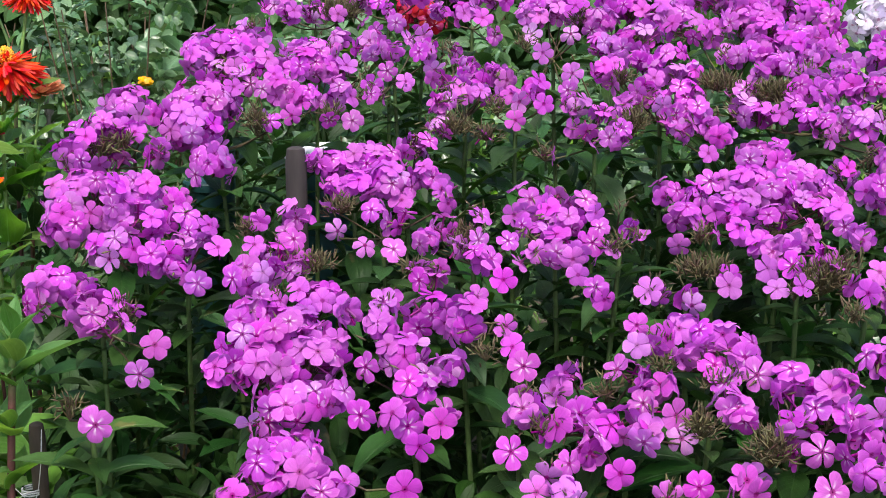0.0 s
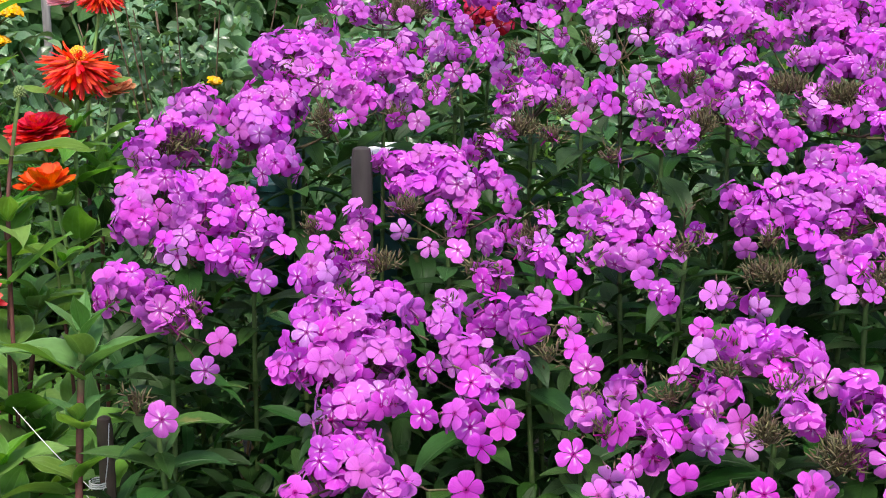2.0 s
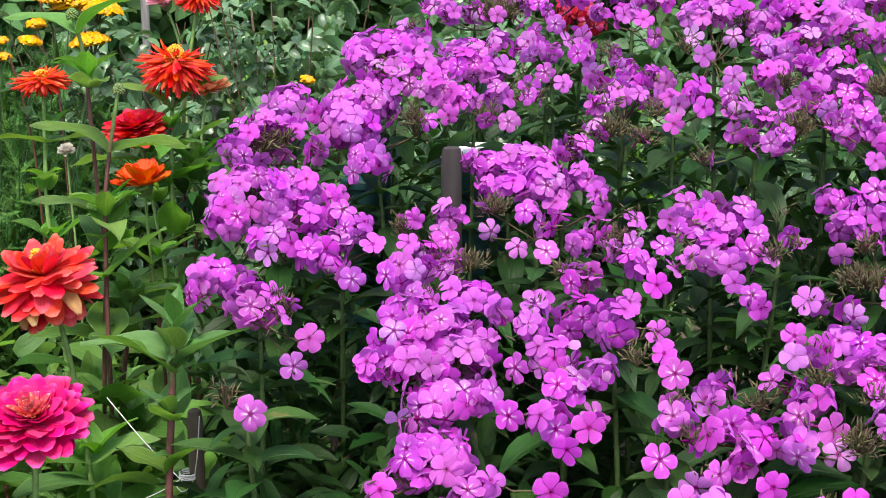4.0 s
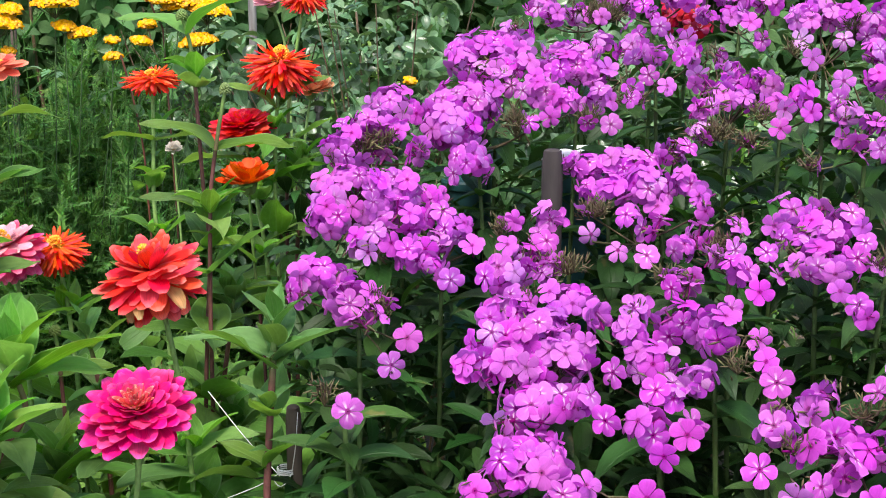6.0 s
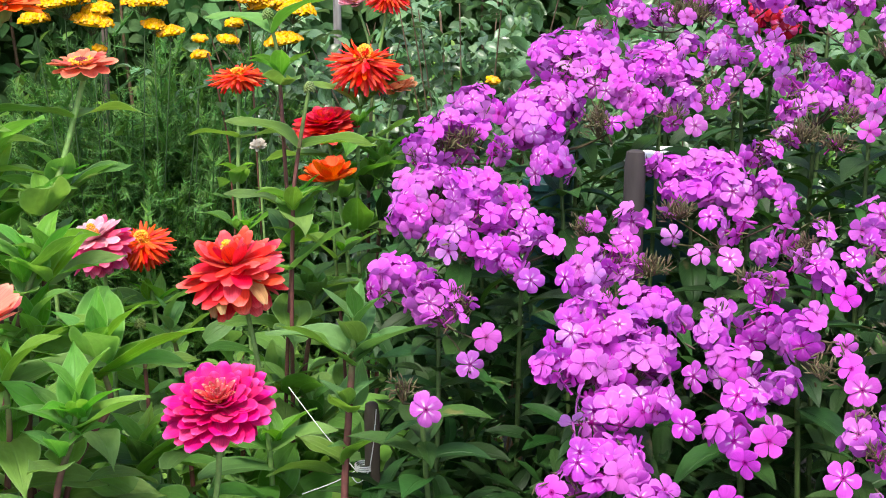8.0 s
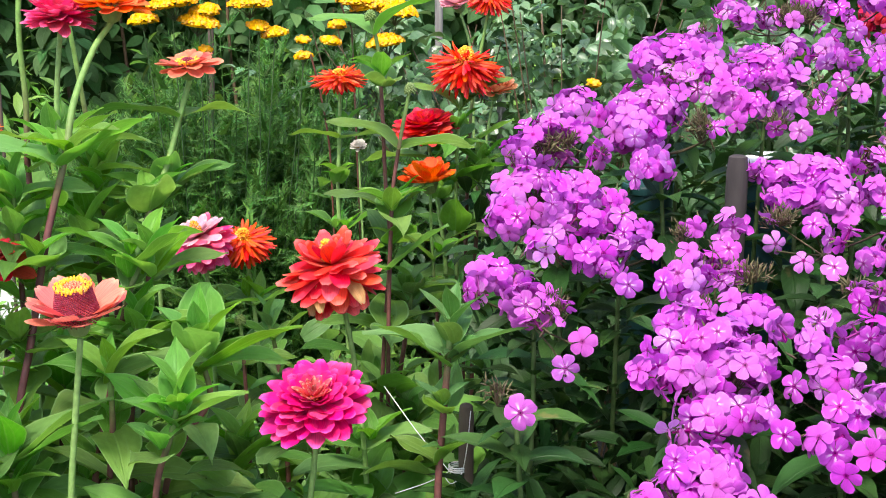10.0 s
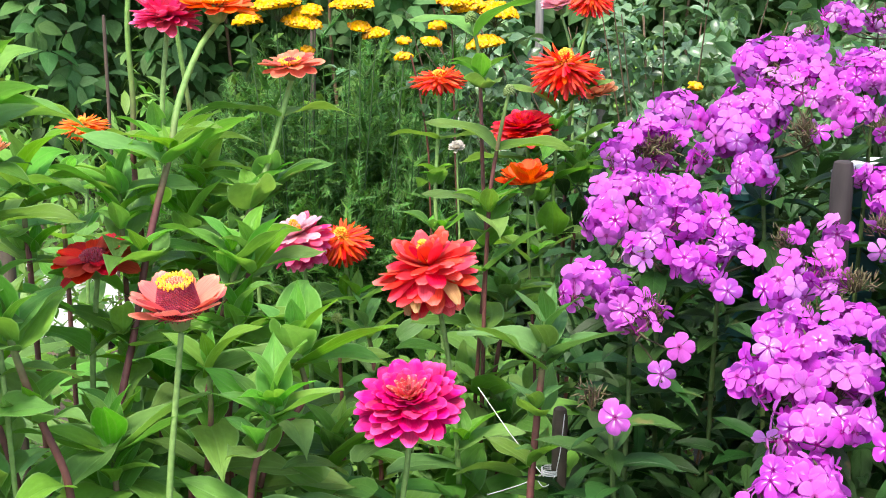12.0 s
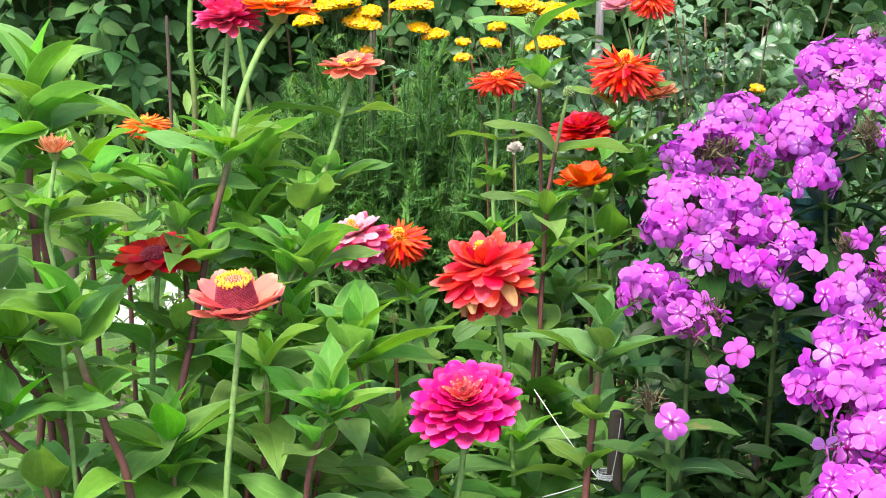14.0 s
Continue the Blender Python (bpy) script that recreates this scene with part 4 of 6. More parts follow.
# magenta phlox clump
panicle([(-0.351, 1.419, 0.984, 0.069, 0.052, 1), (-0.366, 1.387, 0.969, 0.058, 0.039, 1)])
panicle([(-0.279, 1.444, 0.984, 0.092, 0.066, 1), (-0.283, 1.407, 0.963, 0.077, 0.058, 1), (-0.252, 1.351, 0.933, 0.053, 0.053, 1), (-0.244, 1.452, 0.996, 0.033, 0.033, 0.7), (-0.211, 1.419, 0.968, 0.045, 0.052, 0.12), (-0.194, 1.420, 0.969, 0.031, 0.031, 1)])
panicle([(-0.377, 1.354, 0.948, 0.082, 0.063, 1), (-0.399, 1.322, 0.944, 0.037, 0.050, 1), (-0.349, 1.364, 0.956, 0.038, 0.032, 0.25), (-0.336, 1.377, 0.961, 0.038, 0.038, 1), (-0.313, 1.354, 0.945, 0.038, 0.044, 0.9)])
panicle([(-0.363, 1.267, 0.900, 0.089, 0.083, 1), (-0.378, 1.226, 0.891, 0.047, 0.058, 1), (-0.319, 1.294, 0.910, 0.066, 0.054, 1), (-0.345, 1.292, 0.919, 0.036, 0.030, 0.25), (-0.303, 1.256, 0.887, 0.070, 0.041, 1), (-0.319, 1.200, 0.868, 0.045, 0.040, 1), (-0.338, 1.201, 0.873, 0.034, 0.029, 1), (-0.276, 1.286, 0.905, 0.030, 0.024, 0.8)])
panicle([(-0.274, 1.223, 0.868, 0.063, 0.040, 1), (-0.247, 1.249, 0.880, 0.046, 0.035, 1), (-0.287, 1.194, 0.861, 0.039, 0.034, 1), (-0.226, 1.227, 0.870, 0.023, 0.023, 1), (-0.263, 1.257, 0.887, 0.041, 0.035, 1), (-0.261, 1.189, 0.856, 0.031, 0.026, 1), (-0.237, 1.173, 0.846, 0.029, 0.025, 1)])
panicle([(-0.365, 1.139, 0.850, 0.052, 0.041, 1), (-0.370, 1.108, 0.842, 0.027, 0.032, 1), (-0.326, 1.117, 0.831, 0.059, 0.048, 1), (-0.344, 1.139, 0.847, 0.044, 0.033, 1), (-0.297, 1.117, 0.828, 0.043, 0.043, 0.15), (-0.260, 1.087, 0.809, 0.029, 0.037, 1), (-0.299, 1.092, 0.820, 0.037, 0.026, 0.5), (-0.268, 1.054, 0.792, 0.018, 0.017, 1)])
panicle([(-0.294, 1.002, 0.766, 0.029, 0.027, 1), (-0.319, 1.011, 0.776, 0.030, 0.040, 0.1)])
panicle([(-0.190, 1.194, 0.846, 0.050, 0.050, 1), (-0.163, 1.224, 0.856, 0.062, 0.032, 0.7), (-0.117, 1.174, 0.829, 0.060, 0.046, 1), (-0.093, 1.152, 0.822, 0.032, 0.036, 1), (-0.180, 1.140, 0.819, 0.059, 0.054, 1), (-0.150, 1.127, 0.804, 0.089, 0.065, 1), (-0.124, 1.101, 0.787, 0.072, 0.064, 1), (-0.169, 1.087, 0.786, 0.062, 0.058, 1), (-0.135, 1.062, 0.763, 0.071, 0.045, 1), (-0.100, 1.061, 0.767, 0.038, 0.046, 1), (-0.162, 1.033, 0.756, 0.040, 0.033, 1), (-0.200, 1.074, 0.790, 0.028, 0.040, 1), (-0.164, 1.162, 0.832, 0.033, 0.024, 0.3), (-0.185, 1.098, 0.800, 0.042, 0.047, 1), (-0.104, 1.116, 0.801, 0.047, 0.042, 1)])
panicle([(-0.189, 1.207, 0.852, 0.050, 0.022, 0.4), (-0.188, 1.223, 0.862, 0.034, 0.031, 0.5), (-0.191, 1.267, 0.885, 0.029, 0.020, 0.8), (-0.201, 1.253, 0.879, 0.029, 0.035, 0.1), (-0.144, 1.205, 0.849, 0.039, 0.022, 0.6)])
panicle([(-0.136, 1.020, 0.739, 0.069, 0.039, 1), (-0.151, 0.985, 0.723, 0.063, 0.043, 1), (-0.119, 0.997, 0.728, 0.053, 0.039, 1), (-0.100, 0.972, 0.713, 0.052, 0.029, 1), (-0.167, 0.960, 0.719, 0.033, 0.024, 1)])
panicle([(-0.082, 0.985, 0.723, 0.034, 0.034, 1), (-0.032, 0.978, 0.719, 0.024, 0.022, 0.9)])
panicle([(-0.061, 1.141, 0.814, 0.043, 0.043, 1), (-0.039, 1.112, 0.793, 0.057, 0.042, 1), (-0.075, 1.091, 0.788, 0.023, 0.036, 1), (0.003, 1.095, 0.783, 0.044, 0.044, 1), (-0.039, 1.047, 0.754, 0.045, 0.040, 1), (0.000, 1.046, 0.754, 0.037, 0.040, 1), (-0.019, 1.023, 0.741, 0.034, 0.020, 1), (-0.025, 1.083, 0.773, 0.056, 0.036, 1), (-0.071, 1.046, 0.759, 0.025, 0.018, 1)])
panicle([(-0.011, 1.205, 0.842, 0.047, 0.033, 1), (-0.013, 1.156, 0.818, 0.051, 0.043, 1), (0.033, 1.175, 0.831, 0.033, 0.033, 1), (0.049, 1.139, 0.814, 0.032, 0.037, 1), (0.063, 1.114, 0.801, 0.031, 0.031, 1), (0.073, 1.090, 0.788, 0.021, 0.036, 0.9), (0.022, 1.142, 0.813, 0.043, 0.048, 1), (0.040, 1.106, 0.795, 0.031, 0.031, 0.1), (-0.057, 1.165, 0.828, 0.027, 0.027, 0.8)])
panicle([(0.118, 1.083, 0.782, 0.039, 0.028, 1), (0.102, 1.066, 0.772, 0.030, 0.025, 1), (0.171, 1.077, 0.784, 0.041, 0.028, 1), (0.194, 1.057, 0.778, 0.031, 0.031, 1), (0.202, 1.029, 0.764, 0.023, 0.035, 1), (0.203, 1.007, 0.752, 0.017, 0.020, 1), (0.147, 1.066, 0.774, 0.041, 0.023, 0.1), (0.128, 1.046, 0.758, 0.050, 0.035, 1), (0.153, 1.029, 0.752, 0.045, 0.035, 1), (0.179, 1.044, 0.767, 0.035, 0.040, 1), (0.097, 1.001, 0.731, 0.039, 0.034, 1), (0.124, 1.008, 0.739, 0.034, 0.039, 1), (0.148, 0.985, 0.730, 0.027, 0.031, 1), (0.087, 1.032, 0.750, 0.030, 0.030, 0.1), (0.178, 1.019, 0.753, 0.030, 0.025, 1), (0.109, 1.030, 0.751, 0.030, 0.025, 0.9)])
panicle([(0.072, 1.047, 0.758, 0.035, 0.035, 1), (0.060, 1.013, 0.737, 0.032, 0.032, 1), (0.076, 1.064, 0.770, 0.025, 0.020, 0.9)])
panicle([(0.078, 0.975, 0.716, 0.038, 0.024, 1), (0.101, 0.965, 0.717, 0.019, 0.014, 0.6)])
panicle([(0.182, 1.124, 0.818, 0.028, 0.027, 1), (0.179, 1.103, 0.805, 0.030, 0.024, 1), (0.200, 1.104, 0.810, 0.026, 0.032, 0.1)])
panicle([(0.222, 1.112, 0.816, 0.037, 0.037, 1), (0.241, 1.098, 0.812, 0.032, 0.032, 1), (0.259, 1.098, 0.815, 0.037, 0.032, 1), (0.272, 1.078, 0.805, 0.034, 0.042, 1), (0.247, 1.077, 0.795, 0.052, 0.026, 0.9), (0.220, 1.084, 0.800, 0.026, 0.026, 1), (0.277, 1.053, 0.792, 0.026, 0.031, 0.9), (0.199, 1.080, 0.791, 0.036, 0.031, 0.08), (0.247, 1.062, 0.784, 0.056, 0.031, 0.1), (0.236, 1.144, 0.834, 0.022, 0.022, 0.7)])
panicle([(0.261, 1.021, 0.767, 0.038, 0.030, 1), (0.248, 1.028, 0.772, 0.020, 0.015, 0.6), (0.222, 1.018, 0.756, 0.045, 0.045, 0.08)])
panicle([(0.310, 1.045, 0.792, 0.036, 0.034, 1), (0.294, 1.031, 0.782, 0.030, 0.020, 1), (0.331, 1.031, 0.787, 0.046, 0.036, 1), (0.348, 1.026, 0.794, 0.026, 0.031, 1), (0.327, 1.006, 0.770, 0.055, 0.045, 1), (0.311, 0.972, 0.754, 0.029, 0.032, 1), (0.345, 0.995, 0.775, 0.030, 0.030, 1), (0.275, 0.987, 0.747, 0.054, 0.054, 0.08), (0.298, 0.997, 0.764, 0.030, 0.030, 0.1)])
panicle([(0.347, 0.970, 0.759, 0.044, 0.049, 1), (0.366, 0.988, 0.777, 0.030, 0.035, 1), (0.349, 0.937, 0.744, 0.043, 0.039, 1), (0.311, 0.935, 0.734, 0.038, 0.024, 1), (0.379, 0.955, 0.761, 0.044, 0.059, 1), (0.376, 0.918, 0.743, 0.043, 0.038, 1)])
panicle([(0.379, 1.041, 0.809, 0.036, 0.036, 1), (0.402, 1.047, 0.818, 0.047, 0.042, 1), (0.396, 1.010, 0.794, 0.046, 0.041, 1), (0.417, 1.018, 0.807, 0.041, 0.051, 1)])
panicle([(0.210, 0.962, 0.727, 0.032, 0.022, 1), (0.247, 0.954, 0.732, 0.022, 0.016, 0.5), (0.188, 0.956, 0.721, 0.029, 0.019, 0.08)])
panicle([(-0.121, 1.368, 0.929, 0.056, 0.037, 1), (-0.078, 1.382, 0.932, 0.075, 0.040, 1), (-0.101, 1.344, 0.913, 0.067, 0.037, 1), (-0.142, 1.359, 0.931, 0.029, 0.025, 0.9)])
panicle([(-0.031, 1.400, 0.944, 0.054, 0.035, 1), (-0.018, 1.351, 0.918, 0.046, 0.037, 1), (-0.058, 1.345, 0.913, 0.061, 0.049, 1)])
panicle([(0.001, 1.322, 0.904, 0.029, 0.048, 1), (-0.107, 1.266, 0.876, 0.038, 0.033, 1), (-0.080, 1.247, 0.865, 0.038, 0.029, 1), (-0.072, 1.293, 0.889, 0.039, 0.033, 1), (-0.048, 1.280, 0.882, 0.029, 0.035, 1), (-0.050, 1.238, 0.862, 0.025, 0.032, 1), (-0.110, 1.303, 0.893, 0.053, 0.027, 0.12), (-0.045, 1.319, 0.902, 0.036, 0.030, 1)])
panicle([(-0.153, 1.284, 0.888, 0.044, 0.027, 1), (-0.166, 1.260, 0.881, 0.022, 0.027, 1), (-0.127, 1.218, 0.852, 0.051, 0.034, 0.1), (-0.157, 1.242, 0.870, 0.029, 0.023, 0.4)])
panicle([(-0.005, 1.274, 0.877, 0.038, 0.023, 1), (-0.017, 1.253, 0.869, 0.026, 0.023, 1), (0.021, 1.265, 0.870, 0.052, 0.032, 0.12), (0.036, 1.293, 0.887, 0.039, 0.015, 0.9), (0.067, 1.256, 0.869, 0.038, 0.038, 1), (0.040, 1.226, 0.853, 0.041, 0.034, 1), (0.058, 1.199, 0.842, 0.037, 0.027, 1), (0.015, 1.243, 0.864, 0.029, 0.029, 0.3)])
panicle([(-0.005, 1.214, 0.849, 0.032, 0.025, 1), (-0.030, 1.213, 0.847, 0.039, 0.028, 0.1)])
panicle([(0.091, 1.316, 0.899, 0.051, 0.037, 1), (0.121, 1.318, 0.905, 0.036, 0.034, 1), (0.147, 1.292, 0.892, 0.041, 0.039, 1), (0.106, 1.275, 0.877, 0.058, 0.035, 1), (0.121, 1.241, 0.861, 0.057, 0.040, 1), (0.146, 1.237, 0.865, 0.034, 0.029, 1), (0.113, 1.290, 0.889, 0.035, 0.030, 1), (0.088, 1.262, 0.874, 0.035, 0.029, 1), (0.092, 1.234, 0.860, 0.038, 0.032, 1), (0.133, 1.201, 0.847, 0.033, 0.033, 1), (0.161, 1.266, 0.882, 0.027, 0.035, 1), (0.129, 1.271, 0.881, 0.035, 0.029, 1), (0.148, 1.169, 0.836, 0.022, 0.033, 0.7), (0.075, 1.290, 0.889, 0.024, 0.024, 1)])
panicle([(0.196, 1.256, 0.878, 0.040, 0.038, 1), (0.172, 1.234, 0.866, 0.034, 0.034, 0.12), (0.184, 1.286, 0.896, 0.018, 0.018, 0.4)])
panicle([(0.322, 1.314, 0.921, 0.067, 0.040, 1), (0.236, 1.303, 0.908, 0.035, 0.034, 1), (0.262, 1.298, 0.909, 0.036, 0.031, 1), (0.251, 1.267, 0.889, 0.047, 0.033, 1), (0.288, 1.310, 0.919, 0.037, 0.028, 1), (0.307, 1.272, 0.900, 0.048, 0.039, 1), (0.284, 1.273, 0.899, 0.036, 0.030, 1), (0.295, 1.239, 0.882, 0.044, 0.038, 1), (0.260, 1.235, 0.877, 0.035, 0.035, 0.12)])
panicle([(0.346, 1.344, 0.941, 0.066, 0.037, 1), (0.372, 1.301, 0.923, 0.067, 0.040, 1), (0.390, 1.280, 0.921, 0.036, 0.030, 1), (0.339, 1.200, 0.873, 0.034, 0.029, 1), (0.397, 1.224, 0.897, 0.029, 0.029, 1), (0.342, 1.284, 0.911, 0.052, 0.040, 1), (0.332, 1.241, 0.889, 0.050, 0.039, 1), (0.362, 1.216, 0.884, 0.038, 0.035, 1), (0.321, 1.203, 0.870, 0.043, 0.032, 1), (0.385, 1.249, 0.903, 0.045, 0.033, 1), (0.398, 1.259, 0.913, 0.030, 0.034, 1), (0.361, 1.255, 0.902, 0.042, 0.036, 1), (0.312, 1.216, 0.876, 0.034, 0.029, 1)])
panicle([(0.343, 1.171, 0.861, 0.037, 0.026, 1), (0.365, 1.185, 0.871, 0.034, 0.026, 1), (0.315, 1.146, 0.847, 0.031, 0.031, 1), (0.312, 1.176, 0.859, 0.026, 0.026, 0.9), (0.362, 1.152, 0.852, 0.066, 0.050, 0.08), (0.331, 1.136, 0.845, 0.033, 0.022, 0.2)])
panicle([(0.273, 1.161, 0.846, 0.030, 0.029, 1), (0.235, 1.221, 0.869, 0.025, 0.038, 0.9), (0.256, 1.196, 0.852, 0.073, 0.034, 0.08), (0.204, 1.166, 0.837, 0.044, 0.027, 0.3)])
panicle([(0.454, 1.313, 0.949, 0.050, 0.038, 1), (0.430, 1.302, 0.941, 0.035, 0.035, 1), (0.439, 1.253, 0.917, 0.042, 0.046, 1), (0.471, 1.282, 0.938, 0.049, 0.056, 1), (0.464, 1.224, 0.908, 0.048, 0.053, 1), (0.414, 1.287, 0.932, 0.028, 0.028, 0.6)])
panicle([(0.408, 1.194, 0.883, 0.039, 0.029, 1), (0.410, 1.144, 0.863, 0.037, 0.020, 1), (0.399, 1.111, 0.849, 0.031, 0.031, 1), (0.444, 1.162, 0.877, 0.045, 0.040, 1), (0.420, 1.095, 0.845, 0.043, 0.043, 1), (0.386, 1.162, 0.866, 0.034, 0.034, 0.1), (0.372, 1.094, 0.835, 0.037, 0.032, 0.12)])
panicle([(-0.273, 1.554, 1.041, 0.091, 0.049, 1), (-0.294, 1.517, 1.033, 0.048, 0.048, 1), (-0.239, 1.558, 1.044, 0.056, 0.042, 1), (-0.253, 1.513, 1.024, 0.075, 0.034, 1), (-0.266, 1.486, 1.016, 0.041, 0.027, 1), (-0.217, 1.509, 1.024, 0.037, 0.030, 1), (-0.240, 1.616, 1.065, 0.044, 0.029, 0.5), (-0.234, 1.475, 1.007, 0.040, 0.040, 0.15)])
panicle([(-0.167, 1.528, 1.022, 0.089, 0.048, 1), (-0.188, 1.470, 0.998, 0.053, 0.047, 1), (-0.157, 1.463, 0.992, 0.046, 0.037, 1), (-0.122, 1.470, 0.994, 0.044, 0.040, 1), (-0.124, 1.510, 1.017, 0.045, 0.041, 1), (-0.203, 1.490, 1.012, 0.041, 0.041, 1), (-0.153, 1.561, 1.040, 0.056, 0.028, 0.9), (-0.174, 1.433, 0.976, 0.033, 0.023, 1), (-0.134, 1.589, 1.052, 0.036, 0.029, 1), (-0.180, 1.562, 1.044, 0.042, 0.028, 1), (-0.101, 1.509, 1.017, 0.034, 0.027, 1), (-0.086, 1.486, 1.006, 0.020, 0.040, 0.9), (-0.129, 1.440, 0.975, 0.039, 0.026, 0.12), (-0.103, 1.429, 0.970, 0.022, 0.023, 1)])
panicle([(-0.084, 1.587, 1.049, 0.050, 0.036, 1), (-0.058, 1.558, 1.037, 0.046, 0.042, 1), (-0.067, 1.516, 1.020, 0.034, 0.027, 1), (-0.044, 1.500, 1.011, 0.027, 0.030, 1), (-0.094, 1.566, 1.043, 0.028, 0.028, 1), (-0.033, 1.615, 1.058, 0.043, 0.026, 1), (-0.020, 1.554, 1.038, 0.025, 0.042, 0.9), (-0.082, 1.472, 0.994, 0.040, 0.027, 0.1)])
panicle([(-0.201, 1.657, 1.077, 0.042, 0.037, 1), (-0.221, 1.696, 1.090, 0.046, 0.031, 1), (-0.171, 1.681, 1.084, 0.045, 0.030, 0.6), (-0.141, 1.683, 1.080, 0.083, 0.045, 0.1)])
panicle([(-0.078, 1.698, 1.087, 0.043, 0.038, 1), (-0.061, 1.646, 1.071, 0.027, 0.022, 1), (-0.034, 1.758, 1.103, 0.063, 0.039, 1), (-0.118, 1.731, 1.097, 0.062, 0.039, 0.4)])
panicle([(0.008, 1.573, 1.043, 0.042, 0.021, 0.9), (-0.003, 1.504, 1.011, 0.041, 0.027, 0.9), (0.011, 1.464, 0.988, 0.033, 0.026, 0.8), (-0.006, 1.459, 0.986, 0.029, 0.022, 1), (0.038, 1.500, 1.008, 0.047, 0.034, 1), (0.028, 1.525, 1.023, 0.041, 0.027, 0.9), (0.071, 1.500, 1.011, 0.034, 0.027, 0.8), (0.042, 1.474, 0.994, 0.040, 0.027, 1), (0.014, 1.478, 0.997, 0.040, 0.027, 0.9), (0.058, 1.512, 1.017, 0.034, 0.027, 0.6), (0.010, 1.433, 0.960, 0.071, 0.032, 0.06), (0.049, 1.417, 0.955, 0.045, 0.026, 0.06)])
panicle([(0.081, 1.469, 0.993, 0.034, 0.030, 1), (0.106, 1.472, 0.998, 0.029, 0.040, 1), (0.083, 1.435, 0.970, 0.034, 0.029, 1), (0.115, 1.452, 0.987, 0.020, 0.026, 1), (0.063, 1.452, 0.980, 0.039, 0.033, 0.12)])
panicle([(0.030, 1.678, 1.080, 0.039, 0.038, 1), (0.052, 1.663, 1.077, 0.022, 0.037, 1), (0.073, 1.729, 1.097, 0.046, 0.028, 1), (0.036, 1.758, 1.103, 0.063, 0.031, 1), (-0.003, 1.688, 1.083, 0.038, 0.030, 0.7), (0.062, 1.610, 1.058, 0.029, 0.026, 0.5)])
panicle([(0.122, 1.550, 1.038, 0.029, 0.025, 1), (0.119, 1.666, 1.077, 0.049, 0.037, 1), (0.156, 1.673, 1.080, 0.045, 0.038, 1), (0.161, 1.602, 1.059, 0.025, 0.032, 1), (0.111, 1.607, 1.058, 0.026, 0.026, 1), (0.141, 1.710, 1.090, 0.069, 0.031, 1), (0.155, 1.503, 1.018, 0.027, 0.027, 1), (0.146, 1.473, 1.001, 0.029, 0.027, 0.9), (0.179, 1.642, 1.071, 0.044, 0.059, 0.15), (0.102, 1.575, 1.046, 0.035, 0.028, 0.15)])
panicle([(0.201, 1.643, 1.071, 0.059, 0.044, 1), (0.250, 1.677, 1.084, 0.068, 0.045, 1), (0.207, 1.570, 1.047, 0.057, 0.035, 1), (0.244, 1.583, 1.053, 0.064, 0.043, 1), (0.230, 1.699, 1.090, 0.061, 0.038, 1), (0.183, 1.678, 1.084, 0.038, 0.038, 1), (0.191, 1.552, 1.041, 0.035, 0.035, 1)])
panicle([(0.286, 1.649, 1.078, 0.060, 0.045, 1), (0.262, 1.612, 1.065, 0.044, 0.037, 1), (0.297, 1.587, 1.060, 0.043, 0.036, 1), (0.322, 1.627, 1.075, 0.037, 0.037, 1), (0.325, 1.683, 1.091, 0.061, 0.038, 1)])
panicle([(0.210, 1.511, 1.024, 0.041, 0.034, 1), (0.192, 1.501, 1.018, 0.034, 0.031, 1), (0.248, 1.516, 1.030, 0.041, 0.028, 1), (0.233, 1.458, 0.999, 0.033, 0.027, 0.9), (0.273, 1.422, 0.980, 0.033, 0.026, 1), (0.239, 1.524, 1.033, 0.042, 0.032, 1), (0.274, 1.528, 1.036, 0.049, 0.039, 1), (0.246, 1.478, 1.010, 0.038, 0.027, 1), (0.270, 1.484, 1.016, 0.038, 0.034, 1), (0.277, 1.448, 0.997, 0.040, 0.040, 1), (0.212, 1.446, 0.987, 0.037, 0.030, 1), (0.248, 1.444, 0.991, 0.033, 0.026, 0.9), (0.288, 1.413, 0.975, 0.039, 0.043, 1), (0.269, 1.394, 0.962, 0.032, 0.032, 1), (0.256, 1.413, 0.972, 0.032, 0.026, 0.9), (0.297, 1.396, 0.968, 0.032, 0.032, 1), (0.290, 1.357, 0.945, 0.030, 0.025, 1), (0.313, 1.413, 0.981, 0.026, 0.033, 1), (0.211, 1.489, 1.012, 0.041, 0.034, 0.15), (0.293, 1.484, 1.020, 0.031, 0.034, 1), (0.310, 1.379, 0.960, 0.026, 0.026, 1)])
panicle([(0.179, 1.434, 0.976, 0.039, 0.033, 0.8), (0.161, 1.416, 0.962, 0.039, 0.030, 0.8), (0.188, 1.401, 0.954, 0.045, 0.026, 0.8), (0.154, 1.444, 0.981, 0.033, 0.033, 0.6), (0.216, 1.420, 0.968, 0.052, 0.045, 0.2), (0.201, 1.405, 0.960, 0.032, 0.026, 0.6), (0.113, 1.379, 0.938, 0.035, 0.025, 0.06), (0.148, 1.449, 0.984, 0.033, 0.033, 0.3)])
